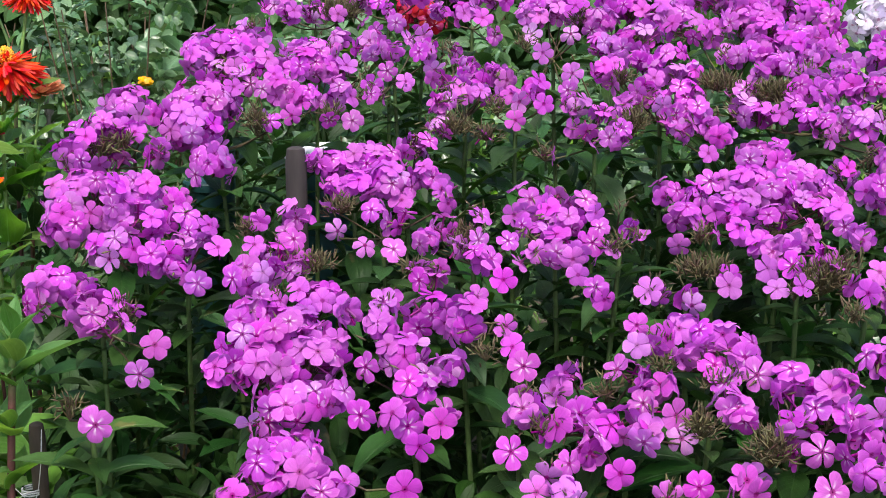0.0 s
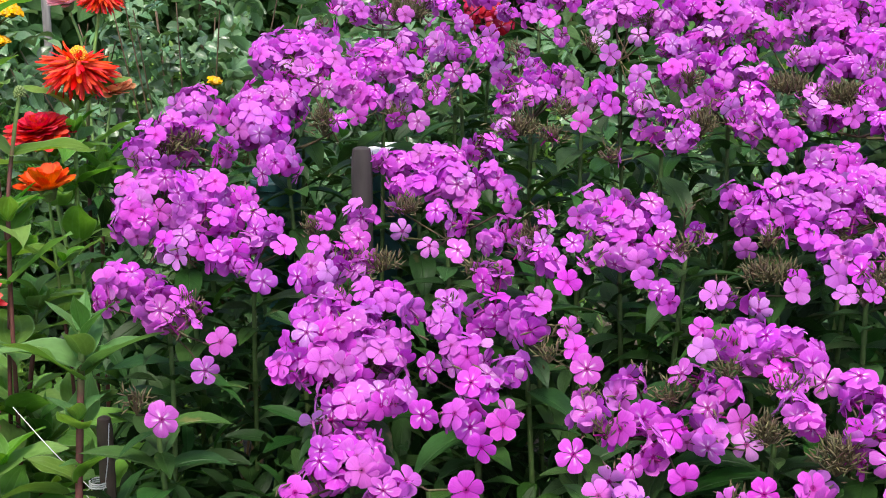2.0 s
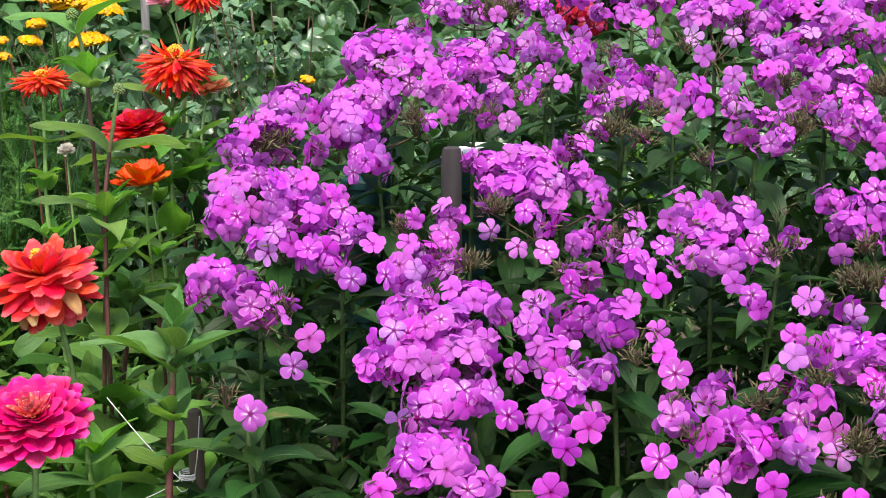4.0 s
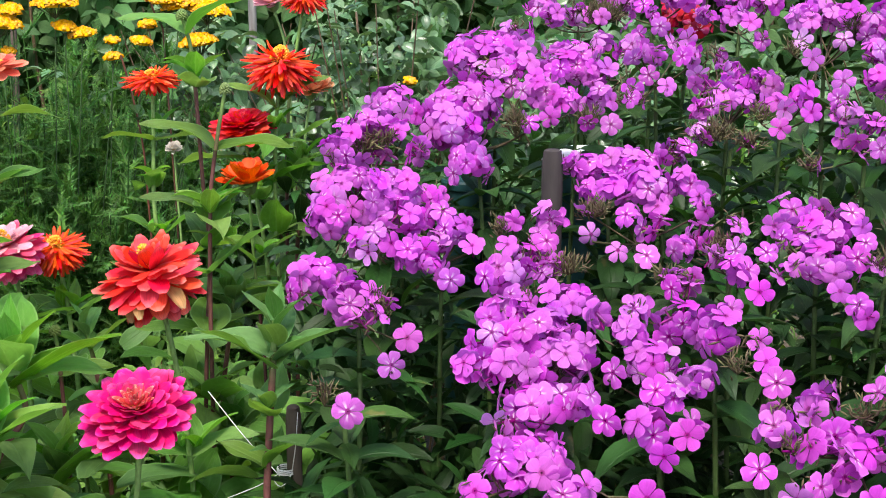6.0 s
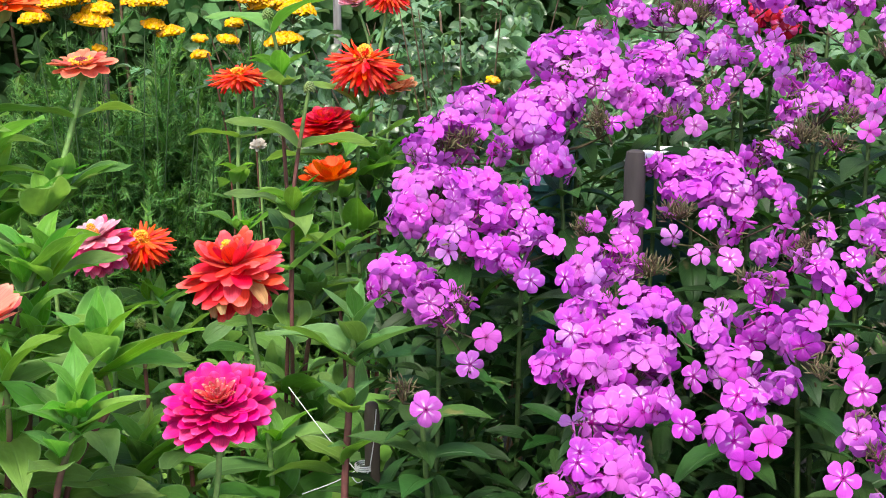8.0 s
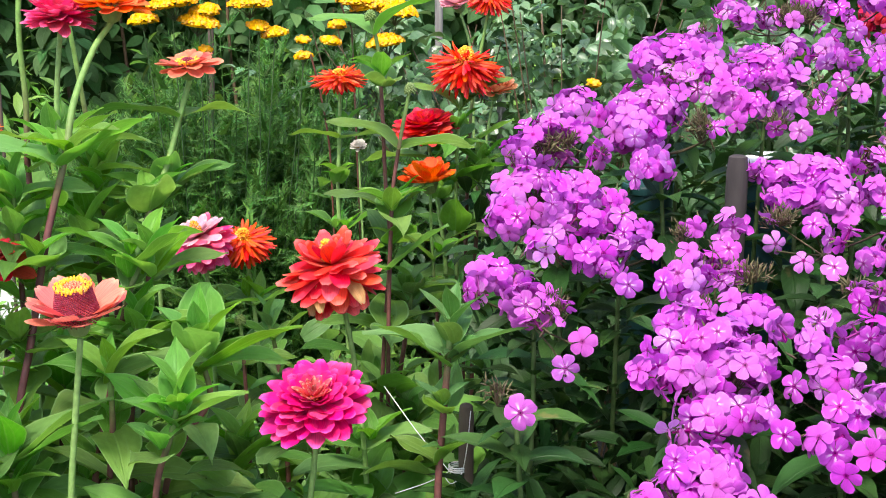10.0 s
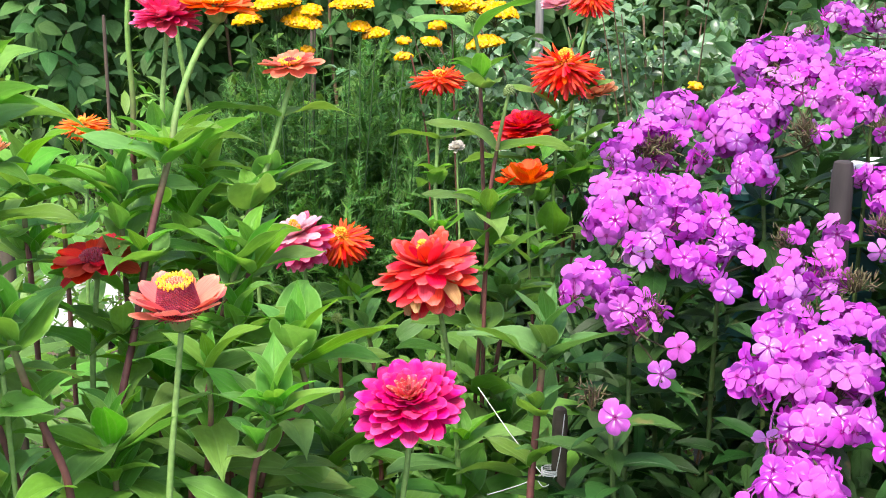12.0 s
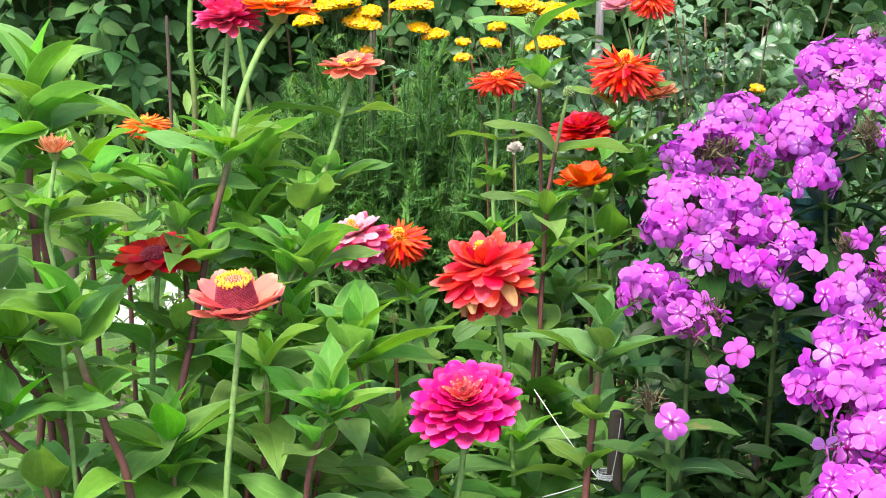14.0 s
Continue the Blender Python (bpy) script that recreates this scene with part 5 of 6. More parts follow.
panicle([(0.341, 1.579, 1.060, 0.043, 0.051, 1), (0.321, 1.581, 1.060, 0.036, 0.043, 1), (0.371, 1.522, 1.043, 0.046, 0.035, 1), (0.348, 1.509, 1.037, 0.035, 0.042, 0.6), (0.394, 1.477, 1.027, 0.055, 0.034, 1), (0.364, 1.463, 1.018, 0.034, 0.027, 1), (0.347, 1.442, 1.004, 0.040, 0.027, 0.9), (0.320, 1.466, 1.008, 0.067, 0.034, 0.15), (0.336, 1.520, 1.040, 0.035, 0.035, 0.9), (0.379, 1.438, 1.001, 0.073, 0.040, 0.12)])
panicle([(0.376, 1.610, 1.072, 0.052, 0.059, 1), (0.398, 1.569, 1.061, 0.058, 0.048, 1), (0.416, 1.513, 1.044, 0.056, 0.042, 1), (0.433, 1.488, 1.039, 0.039, 0.042, 1), (0.462, 1.511, 1.051, 0.043, 0.035, 1), (0.458, 1.448, 1.026, 0.034, 0.041, 1), (0.388, 1.509, 1.041, 0.042, 0.035, 1), (0.432, 1.537, 1.056, 0.043, 0.036, 1), (0.417, 1.451, 1.019, 0.041, 0.027, 0.15)])
panicle([(0.422, 1.672, 1.095, 0.062, 0.039, 1), (0.393, 1.654, 1.088, 0.046, 0.038, 1), (0.360, 1.672, 1.091, 0.046, 0.038, 1), (0.401, 1.611, 1.076, 0.045, 0.037, 1), (0.386, 1.691, 1.098, 0.062, 0.039, 1)])
panicle([(0.442, 1.589, 1.073, 0.037, 0.037, 1), (0.444, 1.641, 1.089, 0.043, 0.038, 1), (0.472, 1.623, 1.086, 0.045, 0.038, 1), (0.478, 1.569, 1.071, 0.037, 0.051, 1), (0.458, 1.547, 1.062, 0.036, 0.036, 1), (0.499, 1.609, 1.086, 0.023, 0.038, 0.6)])
panicle([(0.405, 1.378, 0.976, 0.034, 0.030, 1), (0.421, 1.367, 0.971, 0.039, 0.032, 1), (0.428, 1.384, 0.985, 0.033, 0.030, 1), (0.353, 1.407, 0.979, 0.059, 0.033, 0.5), (0.441, 1.363, 0.975, 0.032, 0.032, 1), (0.397, 1.410, 0.994, 0.033, 0.026, 0.9), (0.335, 1.413, 0.985, 0.033, 0.026, 0.6), (0.382, 1.399, 0.983, 0.039, 0.033, 0.3)])
panicle([(0.416, 1.423, 1.006, 0.040, 0.035, 1), (0.432, 1.413, 1.004, 0.033, 0.033, 1), (0.451, 1.424, 1.012, 0.040, 0.040, 1), (0.473, 1.459, 1.035, 0.034, 0.028, 1), (0.462, 1.419, 1.013, 0.034, 0.034, 1)])
panicle([(0.457, 1.376, 0.987, 0.029, 0.026, 1), (0.475, 1.365, 0.984, 0.033, 0.033, 1), (0.461, 1.349, 0.971, 0.036, 0.039, 1), (0.507, 1.343, 0.978, 0.045, 0.058, 1), (0.513, 1.306, 0.959, 0.051, 0.063, 1), (0.425, 1.348, 0.962, 0.038, 0.026, 0.6)])
panicle([(0.489, 1.405, 1.011, 0.037, 0.029, 1), (0.473, 1.411, 1.010, 0.040, 0.024, 1), (0.505, 1.466, 1.041, 0.039, 0.035, 1), (0.525, 1.499, 1.055, 0.043, 0.033, 1), (0.520, 1.402, 1.014, 0.047, 0.054, 1), (0.541, 1.469, 1.047, 0.042, 0.042, 1)])

# zinnia petals by colour
MAGENTA = petal_material("magenta zinnia petal", (0.7, 0.035, 0.05), (0.7, 0.011, 0.175), (0.77, 0.085, 0.36))
QUILL = petal_material("folded zinnia petal", (0.62, 0.05, 0.05), (0.74, 0.1, 0.12), (0.85, 0.55, 0.4))
CORAL = petal_material("coral red zinnia petal", (0.76, 0.04, 0.025), (0.78, 0.04, 0.045), (0.82, 0.16, 0.15))
RED = petal_material("red zinnia petal", (0.85, 0.13, 0.01), (0.85, 0.05, 0.015), (0.78, 0.03, 0.02))
SCARLET = petal_material("orange-red zinnia petal", (0.88, 0.36, 0.02), (0.84, 0.07, 0.012), (0.8, 0.035, 0.02))
GOLD_ORANGE = petal_material("golden orange zinnia petal", (0.88, 0.46, 0.02), (0.86, 0.2, 0.012), (0.82, 0.11, 0.02))
ORANGE = petal_material("orange zinnia petal", (0.8, 0.2, 0.01), (0.82, 0.13, 0.006), (0.8, 0.1, 0.01))
SALMON_ORANGE = petal_material("salmon-orange zinnia petal", (0.76, 0.16, 0.07), (0.8, 0.16, 0.1), (0.82, 0.32, 0.18))
SALMON = petal_material("salmon zinnia petal", (0.74, 0.1, 0.15), (0.8, 0.18, 0.15), (0.82, 0.34, 0.24))
CRIMSON = petal_material("crimson zinnia petal", (0.5, 0.004, 0.01), (0.66, 0.009, 0.02), (0.7, 0.022, 0.045))
DARKRED = petal_material("dark red zinnia petal", (0.3, 0.006, 0.003), (0.58, 0.014, 0.007), (0.64, 0.04, 0.01))
PINK = petal_material("pink zinnia petal", (0.78, 0.1, 0.2), (0.78, 0.055, 0.19), (0.83, 0.22, 0.36))
PALE = petal_material("pale pink zinnia petal", (0.75, 0.24, 0.26), (0.78, 0.36, 0.43), (0.8, 0.55, 0.6))
FADED = petal_material("faded white zinnia petal", (0.42, 0.4, 0.25), (0.56, 0.52, 0.44), (0.6, 0.53, 0.46))
PEACH = petal_material("faded peach zinnia petal", (0.7, 0.3, 0.06), (0.75, 0.3, 0.13), (0.75, 0.42, 0.25))

# zinnias
zinnia([(-0.662, 0.853, 0.674), (-0.655, 0.859, 0.766), (-0.648, 0.864, 0.836)],
       "salmon zinnia with a tall dark red cone", "single", 0.051, SALMON, (14, 2), stem=Z_STEM_GREEN, seed=11)
zinnia([(-0.515, 1.028, 0.635), (-0.511, 1.03, 0.670), (-0.507, 1.032, 0.726)],
       "double magenta-pink zinnia on a green stalk", "double", 0.058, MAGENTA, (24, 3), flat=.62, stem=Z_STEM_GREEN, seed=12)
zinnia([(-0.525, 1.189, 0.569), (-0.527, 1.188, 0.629), (-0.536, 1.184, 0.733), (-0.548, 1.179, 0.809)],
       "double coral-red zinnia with a few withered petals", "loose", 0.061, CORAL, (14, -6), nodes=(0.629,), stem=Z_STEM_GREEN, seed=13)
zinnia([(-0.566, 1.603, 0.707), (-0.568, 1.602, 0.803), (-0.565, 1.603, 0.928), (-0.558, 1.606, 0.996)],
       "red cactus-flowered zinnia on a tall stalk", "cactus", 0.055, RED, (4, 2), flat=.95, nodes=(0.955, 0.920, 0.858, 0.787,), leaf=0.95, stem=Z_STEM_GREEN, seed=14)
zinnia([(-0.774, 1.680, 0.700), (-0.781, 1.677, 0.804), (-0.778, 1.679, 0.898), (-0.775, 1.680, 0.977)],
       "orange-red cactus-flowered zinnia on a green stalk", "cactus", 0.046, SCARLET, (8, -4), flat=.6, nodes=(0.898, 0.830, 0.752,), leaf=0.9, stem=Z_STEM_GREEN, seed=15)
zinnia([(-0.581, 1.598, 0.739), (-0.595, 1.592, 0.858), (-0.605, 1.589, 0.923)],
       "deep crimson double zinnia among green leaves", "double", 0.049, CRIMSON, (18, 2), flat=.6, nodes=(0.889, 0.834,), stem=Z_STEM_GREEN, seed=16)
zinnia([(-0.554, 1.501, 0.640), (-0.558, 1.500, 0.702), (-0.563, 1.498, 0.778), (-0.566, 1.497, 0.860)],
       "orange cupped zinnia on a thin stalk", "semi", 0.042, ORANGE, (8, 0), nodes=(0.770, 0.717,), leaf=0.8, thick=0.003, seed=17)
zinnia([(-0.579, 1.757, 0.774), (-0.575, 1.758, 0.893), (-0.566, 1.761, 0.955)],
       "small withering peach zinnia on a thin stalk", "semi", 0.036, PEACH, (15, 6), stem=Z_STEM_GREEN, thick=0.003, seed=18)
zinnia([(-0.580, 1.683, 0.787), (-0.574, 1.685, 0.950), (-0.558, 1.690, 1.052), (-0.551, 1.693, 1.091)],
       "red zinnia high on its stalk", "cactus", 0.035, RED, (5, 2), nodes=(0.894,), thick=0.0036, seed=19)
zinnia([(-0.626, 1.847, 0.931), (-0.631, 1.845, 1.025), (-0.645, 1.840, 1.078)],
       "faded white-pink zinnia on a thin stalk", "semi", 0.036, PALE, (24, 0), stem=Z_STEM_GREEN, thick=0.003, seed=20)
zinnia([(-0.748, 1.002, 0.610), (-0.752, 1.025, 0.652), (-0.750, 1.053, 0.739), (-0.748, 1.080, 0.807), (-0.741, 1.111, 0.883), (-0.734, 1.142, 0.935), (-0.732, 1.168, 0.981), (-0.731, 1.194, 1.027)],
       "salmon-orange zinnia with a yellow disc", "flat", 0.039, SALMON_ORANGE, (18, 2), nodes=(0.988, 0.893, 0.825, 0.705, 0.622,), leaf=1.05, thick=0.0048, seed=21)
zinnia([(-0.838, 1.071, 0.862), (-0.823, 1.083, 0.937), (-0.823, 1.083, 0.998), (-0.821, 1.084, 1.028), (-0.816, 1.088, 1.082)],
       "pink zinnia on a tall stalk", "double", 0.039, PINK, (6, 2), nodes=(0.961,), stem=Z_STEM_GREEN, seed=22)
zinnia([(-0.773, 0.918, 0.680), (-0.779, 0.939, 0.737), (-0.782, 0.963, 0.784), (-0.777, 0.992, 0.884), (-0.770, 1.022, 0.966), (-0.773, 1.045, 1.016), (-0.767, 1.074, 1.066), (-0.763, 1.102, 1.092)],
       "orange zinnia with a yellow disc on a tall stalk", "flat", 0.045, ORANGE, (18, 4), nodes=(0.955, 0.860, 0.779, 0.697, 0.632,), leaf=1.15, thick=0.0052, seed=23)
zinnia([(-0.882, 1.113, 0.830), (-0.886, 1.110, 0.935), (-0.884, 1.112, 1.004), (-0.885, 1.110, 1.078), (-0.881, 1.114, 1.151)],
       "tall zinnia stalk that reaches above the bed", nodes=(0.928, 0.863,), young=2, thick=0.0046, stem=Z_STEM, seed=24)
zinnia([(-0.833, 1.187, 0.786), (-0.837, 1.184, 0.868), (-0.850, 1.175, 0.961), (-0.860, 1.167, 1.064), (-0.868, 1.161, 1.139)],
       "tall zinnia stalk that reaches above the bed", nodes=(0.951, 0.861, 0.800,), young=2, stem=Z_STEM, seed=25)
zinnia([(-1.308, 1.513, 0.731), (-1.302, 1.518, 0.840), (-1.304, 1.517, 0.901)],
       "orange cactus-flowered zinnia further back", "cactus", 0.044, GOLD_ORANGE, (8, 4), flat=.55, nodes=(0.813, 0.750,), stem=Z_STEM_GREEN, seed=26)
zinnia([(-0.762, 0.765, 0.869), (-0.764, 0.764, 0.904), (-0.766, 0.761, 0.938), (-0.763, 0.764, 0.962), (-0.759, 0.769, 0.993)],
       "small opening peach zinnia on a pale stalk", "tuft", 0.019, PEACH, (8, 4), nodes=(0.941,), leaf=0.8, stem=Z_STEM_GREEN, thick=0.0032, seed=27)
zinnia([(-0.832, 0.959, 0.741), (-0.828, 0.963, 0.801), (-0.824, 0.966, 0.845)],
       "dark red zinnia half hidden by leaves", "flat", 0.048, DARKRED, (16, 0), nodes=(0.765,), stem=Z_STEM_GREEN, disc=CONE, seed=28)
zinnia([(-0.832, 1.390, 0.630), (-0.835, 1.389, 0.717), (-0.837, 1.387, 0.781)],
       "fading pink and white double zinnia", "loose", 0.05, PINK, (20, -8), nodes=(0.694,), stem=Z_STEM_GREEN, seed=29)
zinnia([(-0.800, 1.454, 0.617), (-0.805, 1.451, 0.714), (-0.812, 1.447, 0.774)],
       "orange cactus-flowered zinnia beside a pink one", "cactus", 0.046, SCARLET, (16, 6), flat=.85, nodes=(0.698,), stem=Z_STEM_GREEN, seed=30)
zinnia([(-0.849, 1.921, 0.689), (-0.852, 1.919, 0.787), (-0.853, 1.919, 0.843)],
       "small white faded flower on a thin stalk", "semi", 0.017, FADED, (25, 0), stem=Z_STEM_GREEN, thick=0.0026, seed=31)
zinnia([(-0.919, 1.406, 0.646), (-0.921, 1.405, 0.727), (-0.923, 1.404, 0.775)],
       "small red-pink zinnia among leaves", "double", 0.023, CORAL, (10, -8), stem=Z_STEM_GREEN, seed=32)
zinnia([(-0.400, 1.078, 0.643), (-0.395, 1.080, 0.724), (-0.391, 1.082, 0.778), (-0.388, 1.083, 0.820)],
       "leafy zinnia shoot with fresh green leaves", nodes=(0.772, 0.724, 0.674,), leaf=0.8, young=4, thick=0.005, fresh=False, seed=33, lower=False)
zinnia([(-0.651, 0.984, 0.643), (-0.631, 0.997, 0.702), (-0.611, 1.009, 0.737), (-0.615, 1.007, 0.772), (-0.618, 1.005, 0.801)],
       "leafy zinnia shoot with fresh green leaves", nodes=(0.772,), leaf=1.05, young=4, seed=34)
zinnia([(-0.823, 0.803, 0.925), (-0.824, 0.802, 0.966), (-0.820, 0.807, 1.006), (-0.815, 0.811, 1.055)],
       "leafy zinnia shoot with fresh green leaves", nodes=(1.028, 1.006, 0.976,), leaf=1.02, young=5, thick=0.005, seed=35)
zinnia([(-0.882, 0.843, 0.660), (-0.875, 0.846, 0.722), (-0.865, 0.851, 0.791), (-0.858, 0.853, 0.847), (-0.861, 0.846, 0.914), (-0.867, 0.835, 0.958), (-0.874, 0.823, 1.003)],
       "leafy zinnia shoot with fresh green leaves", nodes=(0.953, 0.915, 0.850, 0.806,), leaf=1.05, thick=0.0052, seed=36)
zinnia([(-0.714, 0.783, 0.715), (-0.728, 0.771, 0.774), (-0.741, 0.758, 0.844), (-0.742, 0.757, 0.871)],
       "leafy zinnia shoot with fresh green leaves", nodes=(0.837, 0.771,), leaf=0.95, young=3, thick=0.005, first=1.3, seed=37)
zinnia([(-0.730, 0.978, 0.629), (-0.708, 0.994, 0.762), (-0.697, 1.001, 0.820), (-0.685, 1.010, 0.861), (-0.675, 1.016, 0.878)],
       "leafy zinnia shoot with fresh green leaves", nodes=(0.863, 0.843, 0.785,), leaf=0.95, young=3, seed=38)
zinnia([(-0.602, 0.897, 0.691), (-0.588, 0.906, 0.746), (-0.583, 0.909, 0.772)],
       "leafy zinnia shoot with fresh green leaves", nodes=(0.751, 0.719,), leaf=0.95, young=3, seed=39)
zinnia([(-0.677, 0.930, 0.658), (-0.671, 0.934, 0.728), (-0.671, 0.934, 0.784)],
       "leafy zinnia shoot with fresh green leaves", nodes=(0.773, 0.722, 0.676,), leaf=0.95, young=2, seed=40)
zinnia([(-0.831, 1.000, 0.704), (-0.823, 1.007, 0.741), (-0.822, 1.007, 0.816), (-0.823, 1.007, 0.876), (-0.823, 1.006, 0.930)],
       "leafy zinnia shoot with fresh green leaves", nodes=(0.924, 0.876, 0.816, 0.741,), young=3, seed=41)
zinnia([(-0.804, 1.121, 0.765), (-0.810, 1.117, 0.831), (-0.817, 1.113, 0.882)],
       "leafy zinnia shoot with fresh green leaves", nodes=(0.869, 0.824, 0.778,), leaf=0.95, young=3, seed=42)
zinnia([(-0.999, 1.119, 0.712), (-0.999, 1.119, 0.837), (-1.001, 1.117, 0.899)],
       "leafy zinnia shoot with fresh green leaves", nodes=(0.892, 0.837,), young=2, seed=43)
zinnia([(-0.804, 0.822, 0.663), (-0.815, 0.811, 0.733), (-0.829, 0.797, 0.800)],
       "leafy zinnia shoot with fresh green leaves", nodes=(0.772,), leaf=0.9, young=2, seed=44)
zinnia([(-0.710, 0.840, 0.686), (-0.712, 0.839, 0.739)],
       "leafy zinnia shoot with fresh green leaves", nodes=(0.719, 0.686,), leaf=1.15, young=3, seed=45)
zinnia([(-0.626, 1.082, 0.603), (-0.623, 1.084, 0.655)],
       "leafy zinnia shoot with fresh green leaves", nodes=(0.648, 0.610,), leaf=0.95, young=3, seed=46)
zinnia([(-0.568, 1.388, 0.625), (-0.559, 1.392, 0.699), (-0.551, 1.395, 0.758)],
       "leafy zinnia shoot with fresh green leaves", nodes=(0.750, 0.699,), leaf=0.8, young=3, fresh=False, seed=47)
zinnia([(-0.697, 1.328, 0.578), (-0.703, 1.325, 0.668), (-0.712, 1.320, 0.727)],
       "leafy zinnia shoot with fresh green leaves", nodes=(0.697, 0.638,), leaf=0.8, young=2, fresh=False, seed=48)
zinnia([(-0.550, 1.630, 0.703), (-0.546, 1.631, 0.800), (-0.541, 1.633, 0.879)],
       "leafy zinnia shoot with fresh green leaves", nodes=(0.918, 0.856, 0.776,), leaf=0.85, young=2, seed=49)
zinnia([(-0.794, 0.790, 0.749), (-0.821, 0.762, 0.806), (-0.833, 0.749, 0.885), (-0.838, 0.743, 0.955)],
       "leafy zinnia shoot with fresh green leaves", nodes=(0.935, 0.874, 0.812,), leaf=1.1, young=3, seed=50)
zinnia([(-0.780, 0.747, 0.724), (-0.800, 0.725, 0.764), (-0.815, 0.708, 0.823), (-0.829, 0.693, 0.898)],
       "leafy zinnia shoot with fresh green leaves", nodes=(0.868, 0.817, 0.764,), leaf=1.1, young=3, seed=51)
zinnia([(-0.892, 0.946, 0.845), (-0.893, 0.944, 0.905), (-0.893, 0.944, 0.951)],
       "leafy zinnia shoot with fresh green leaves", nodes=(0.934, 0.893, 0.857,), leaf=0.95, young=4, seed=52)
zinnia([(-0.810, 1.142, 0.852), (-0.815, 1.138, 0.904), (-0.819, 1.135, 0.939)],
       "leafy zinnia shoot with fresh green leaves", nodes=(0.929, 0.897, 0.865,), leaf=0.95, young=3, seed=53)
zinnia([(-0.764, 1.149, 0.835), (-0.755, 1.155, 0.880), (-0.747, 1.161, 0.918)],
       "leafy zinnia shoot with fresh green leaves", nodes=(0.906, 0.868,), leaf=0.9, young=3, seed=54)
zinnia([(-0.802, 1.023, 0.624), (-0.798, 1.026, 0.688), (-0.795, 1.028, 0.733)],
       "leafy zinnia shoot with fresh green leaves", nodes=(0.707, 0.656,), leaf=1.1, young=3, seed=55)
zinnia([(-0.686, 0.985, 0.708), (-0.680, 0.989, 0.767), (-0.677, 0.991, 0.814)],
       "leafy zinnia shoot with fresh green leaves", nodes=(0.797, 0.756,), leaf=0.9, young=3, seed=56)
zinnia([(-0.620, 1.311, 0.508), (-0.616, 1.312, 0.583), (-0.612, 1.315, 0.641)],
       "leafy zinnia shoot with fresh green leaves", nodes=(0.627, 0.575, 0.523,), leaf=0.95, young=2, fresh=False, seed=57)
zinnia([(-0.534, 1.316, 0.516), (-0.530, 1.317, 0.568), (-0.528, 1.318, 0.625)],
       "leafy zinnia shoot with fresh green leaves", nodes=(0.604, 0.553,), leaf=0.95, young=2, fresh=False, seed=58)
bud([(-0.570, 1.333, 0.576), (-0.564, 1.336, 0.714), (-0.557, 1.339, 0.825), (-0.561, 1.337, 0.900), (-0.567, 1.335, 1.050), (-0.575, 1.331, 1.092)], "tall dark-stemmed zinnia with a closed bud", (1.071, 1.012, 0.863, 0.825, 0.714, 0.642,), 0.95, 59)
bud([(-0.548, 1.310, 0.723), (-0.544, 1.312, 0.859), (-0.541, 1.313, 0.905), (-0.531, 1.317, 0.970), (-0.523, 1.320, 1.012)], "zinnia stalk with a green bud", (0.944, 0.862,), 0.95, 60)
bud([(-0.713, 1.263, 0.597), (-0.715, 1.261, 0.699), (-0.717, 1.260, 0.738)], "zinnia stalk with a pale green bud", (0.684, 0.627,), 0.8, 61)

# yellow yarrow
yarrow(-1.248, 1.991, 1.077, 0.094, -1.275, 2.092, 1, -0.15)
yarrow(-1.201, 2.020, 1.062, 0.055, -1.215, 2.128, 2, 0.00)
yarrow(-1.209, 2.015, 1.044, 0.077, -1.258, 2.102, 3, 0.15)
yarrow(-1.292, 1.963, 1.048, 0.055, -1.254, 2.105, 4, -0.15)
yarrow(-1.129, 2.061, 1.077, 0.082, -1.224, 2.122, 5, 0.00)
yarrow(-1.116, 2.068, 1.036, 0.044, -1.178, 2.148, 6, 0.15)
yarrow(-1.091, 2.082, 1.023, 0.050, -1.208, 2.132, 7, -0.15)
yarrow(-0.955, 2.147, 1.081, 0.077, -1.110, 2.184, 8, 0.00)
yarrow(-0.888, 2.176, 1.063, 0.082, -1.124, 2.177, 9, 0.15)
yarrow(-0.906, 2.168, 1.005, 0.072, -1.090, 2.194, 10, -0.15)
yarrow(-0.988, 2.132, 1.038, 0.033, -1.165, 2.155, 11, 0.00)
yarrow(-0.999, 2.127, 1.009, 0.038, -1.128, 2.175, 12, 0.15)
yarrow(-1.044, 2.105, 0.982, 0.033, -1.188, 2.142, 13, -0.15)
yarrow(-1.044, 2.105, 1.011, 0.026, -1.147, 2.165, 14, 0.00)
yarrow(-1.200, 2.020, 0.996, 0.024, -1.254, 2.105, 15, 0.15)
yarrow(-0.936, 2.156, 1.071, 0.066, -1.102, 2.188, 16, -0.15)
yarrow(-1.191, 2.026, 1.069, 0.035, -1.250, 2.107, 17, 0.00)
yarrow(-0.482, 2.044, 0.955, 0.021, -0.842, 2.033, 18, 0.15)

# bushes behind the bed
rose(-0.685, 2.663, 0.62, 0.35, 1.14, 1700, 60, 3, "rose bush with small grey-green leaves on thin canes")
rose(-1.063, 2.698, 0.3, 0.25, 1.08, 600, 26, 4, "small rose bush with grey-green leaves")
rose(-0.099, 2.598, 0.6, 0.28, 1.04, 1300, 44, 6, "low rose bush with dull green leaves behind the phlox")
rose(0.590, 2.532, 0.6, 0.28, 1.08, 1000, 34, 7, "low rose bush with dull green leaves behind the phlox")
feathery(-1.265, 2.214, 0.34, 0.28, 1.05, 170, 8, "dark green bush of finely cut feathery leaves")
feathery(-1.199, 2.475, 0.25, 0.22, 1.0, 110, 9, "dark green bush of finely cut feathery leaves")
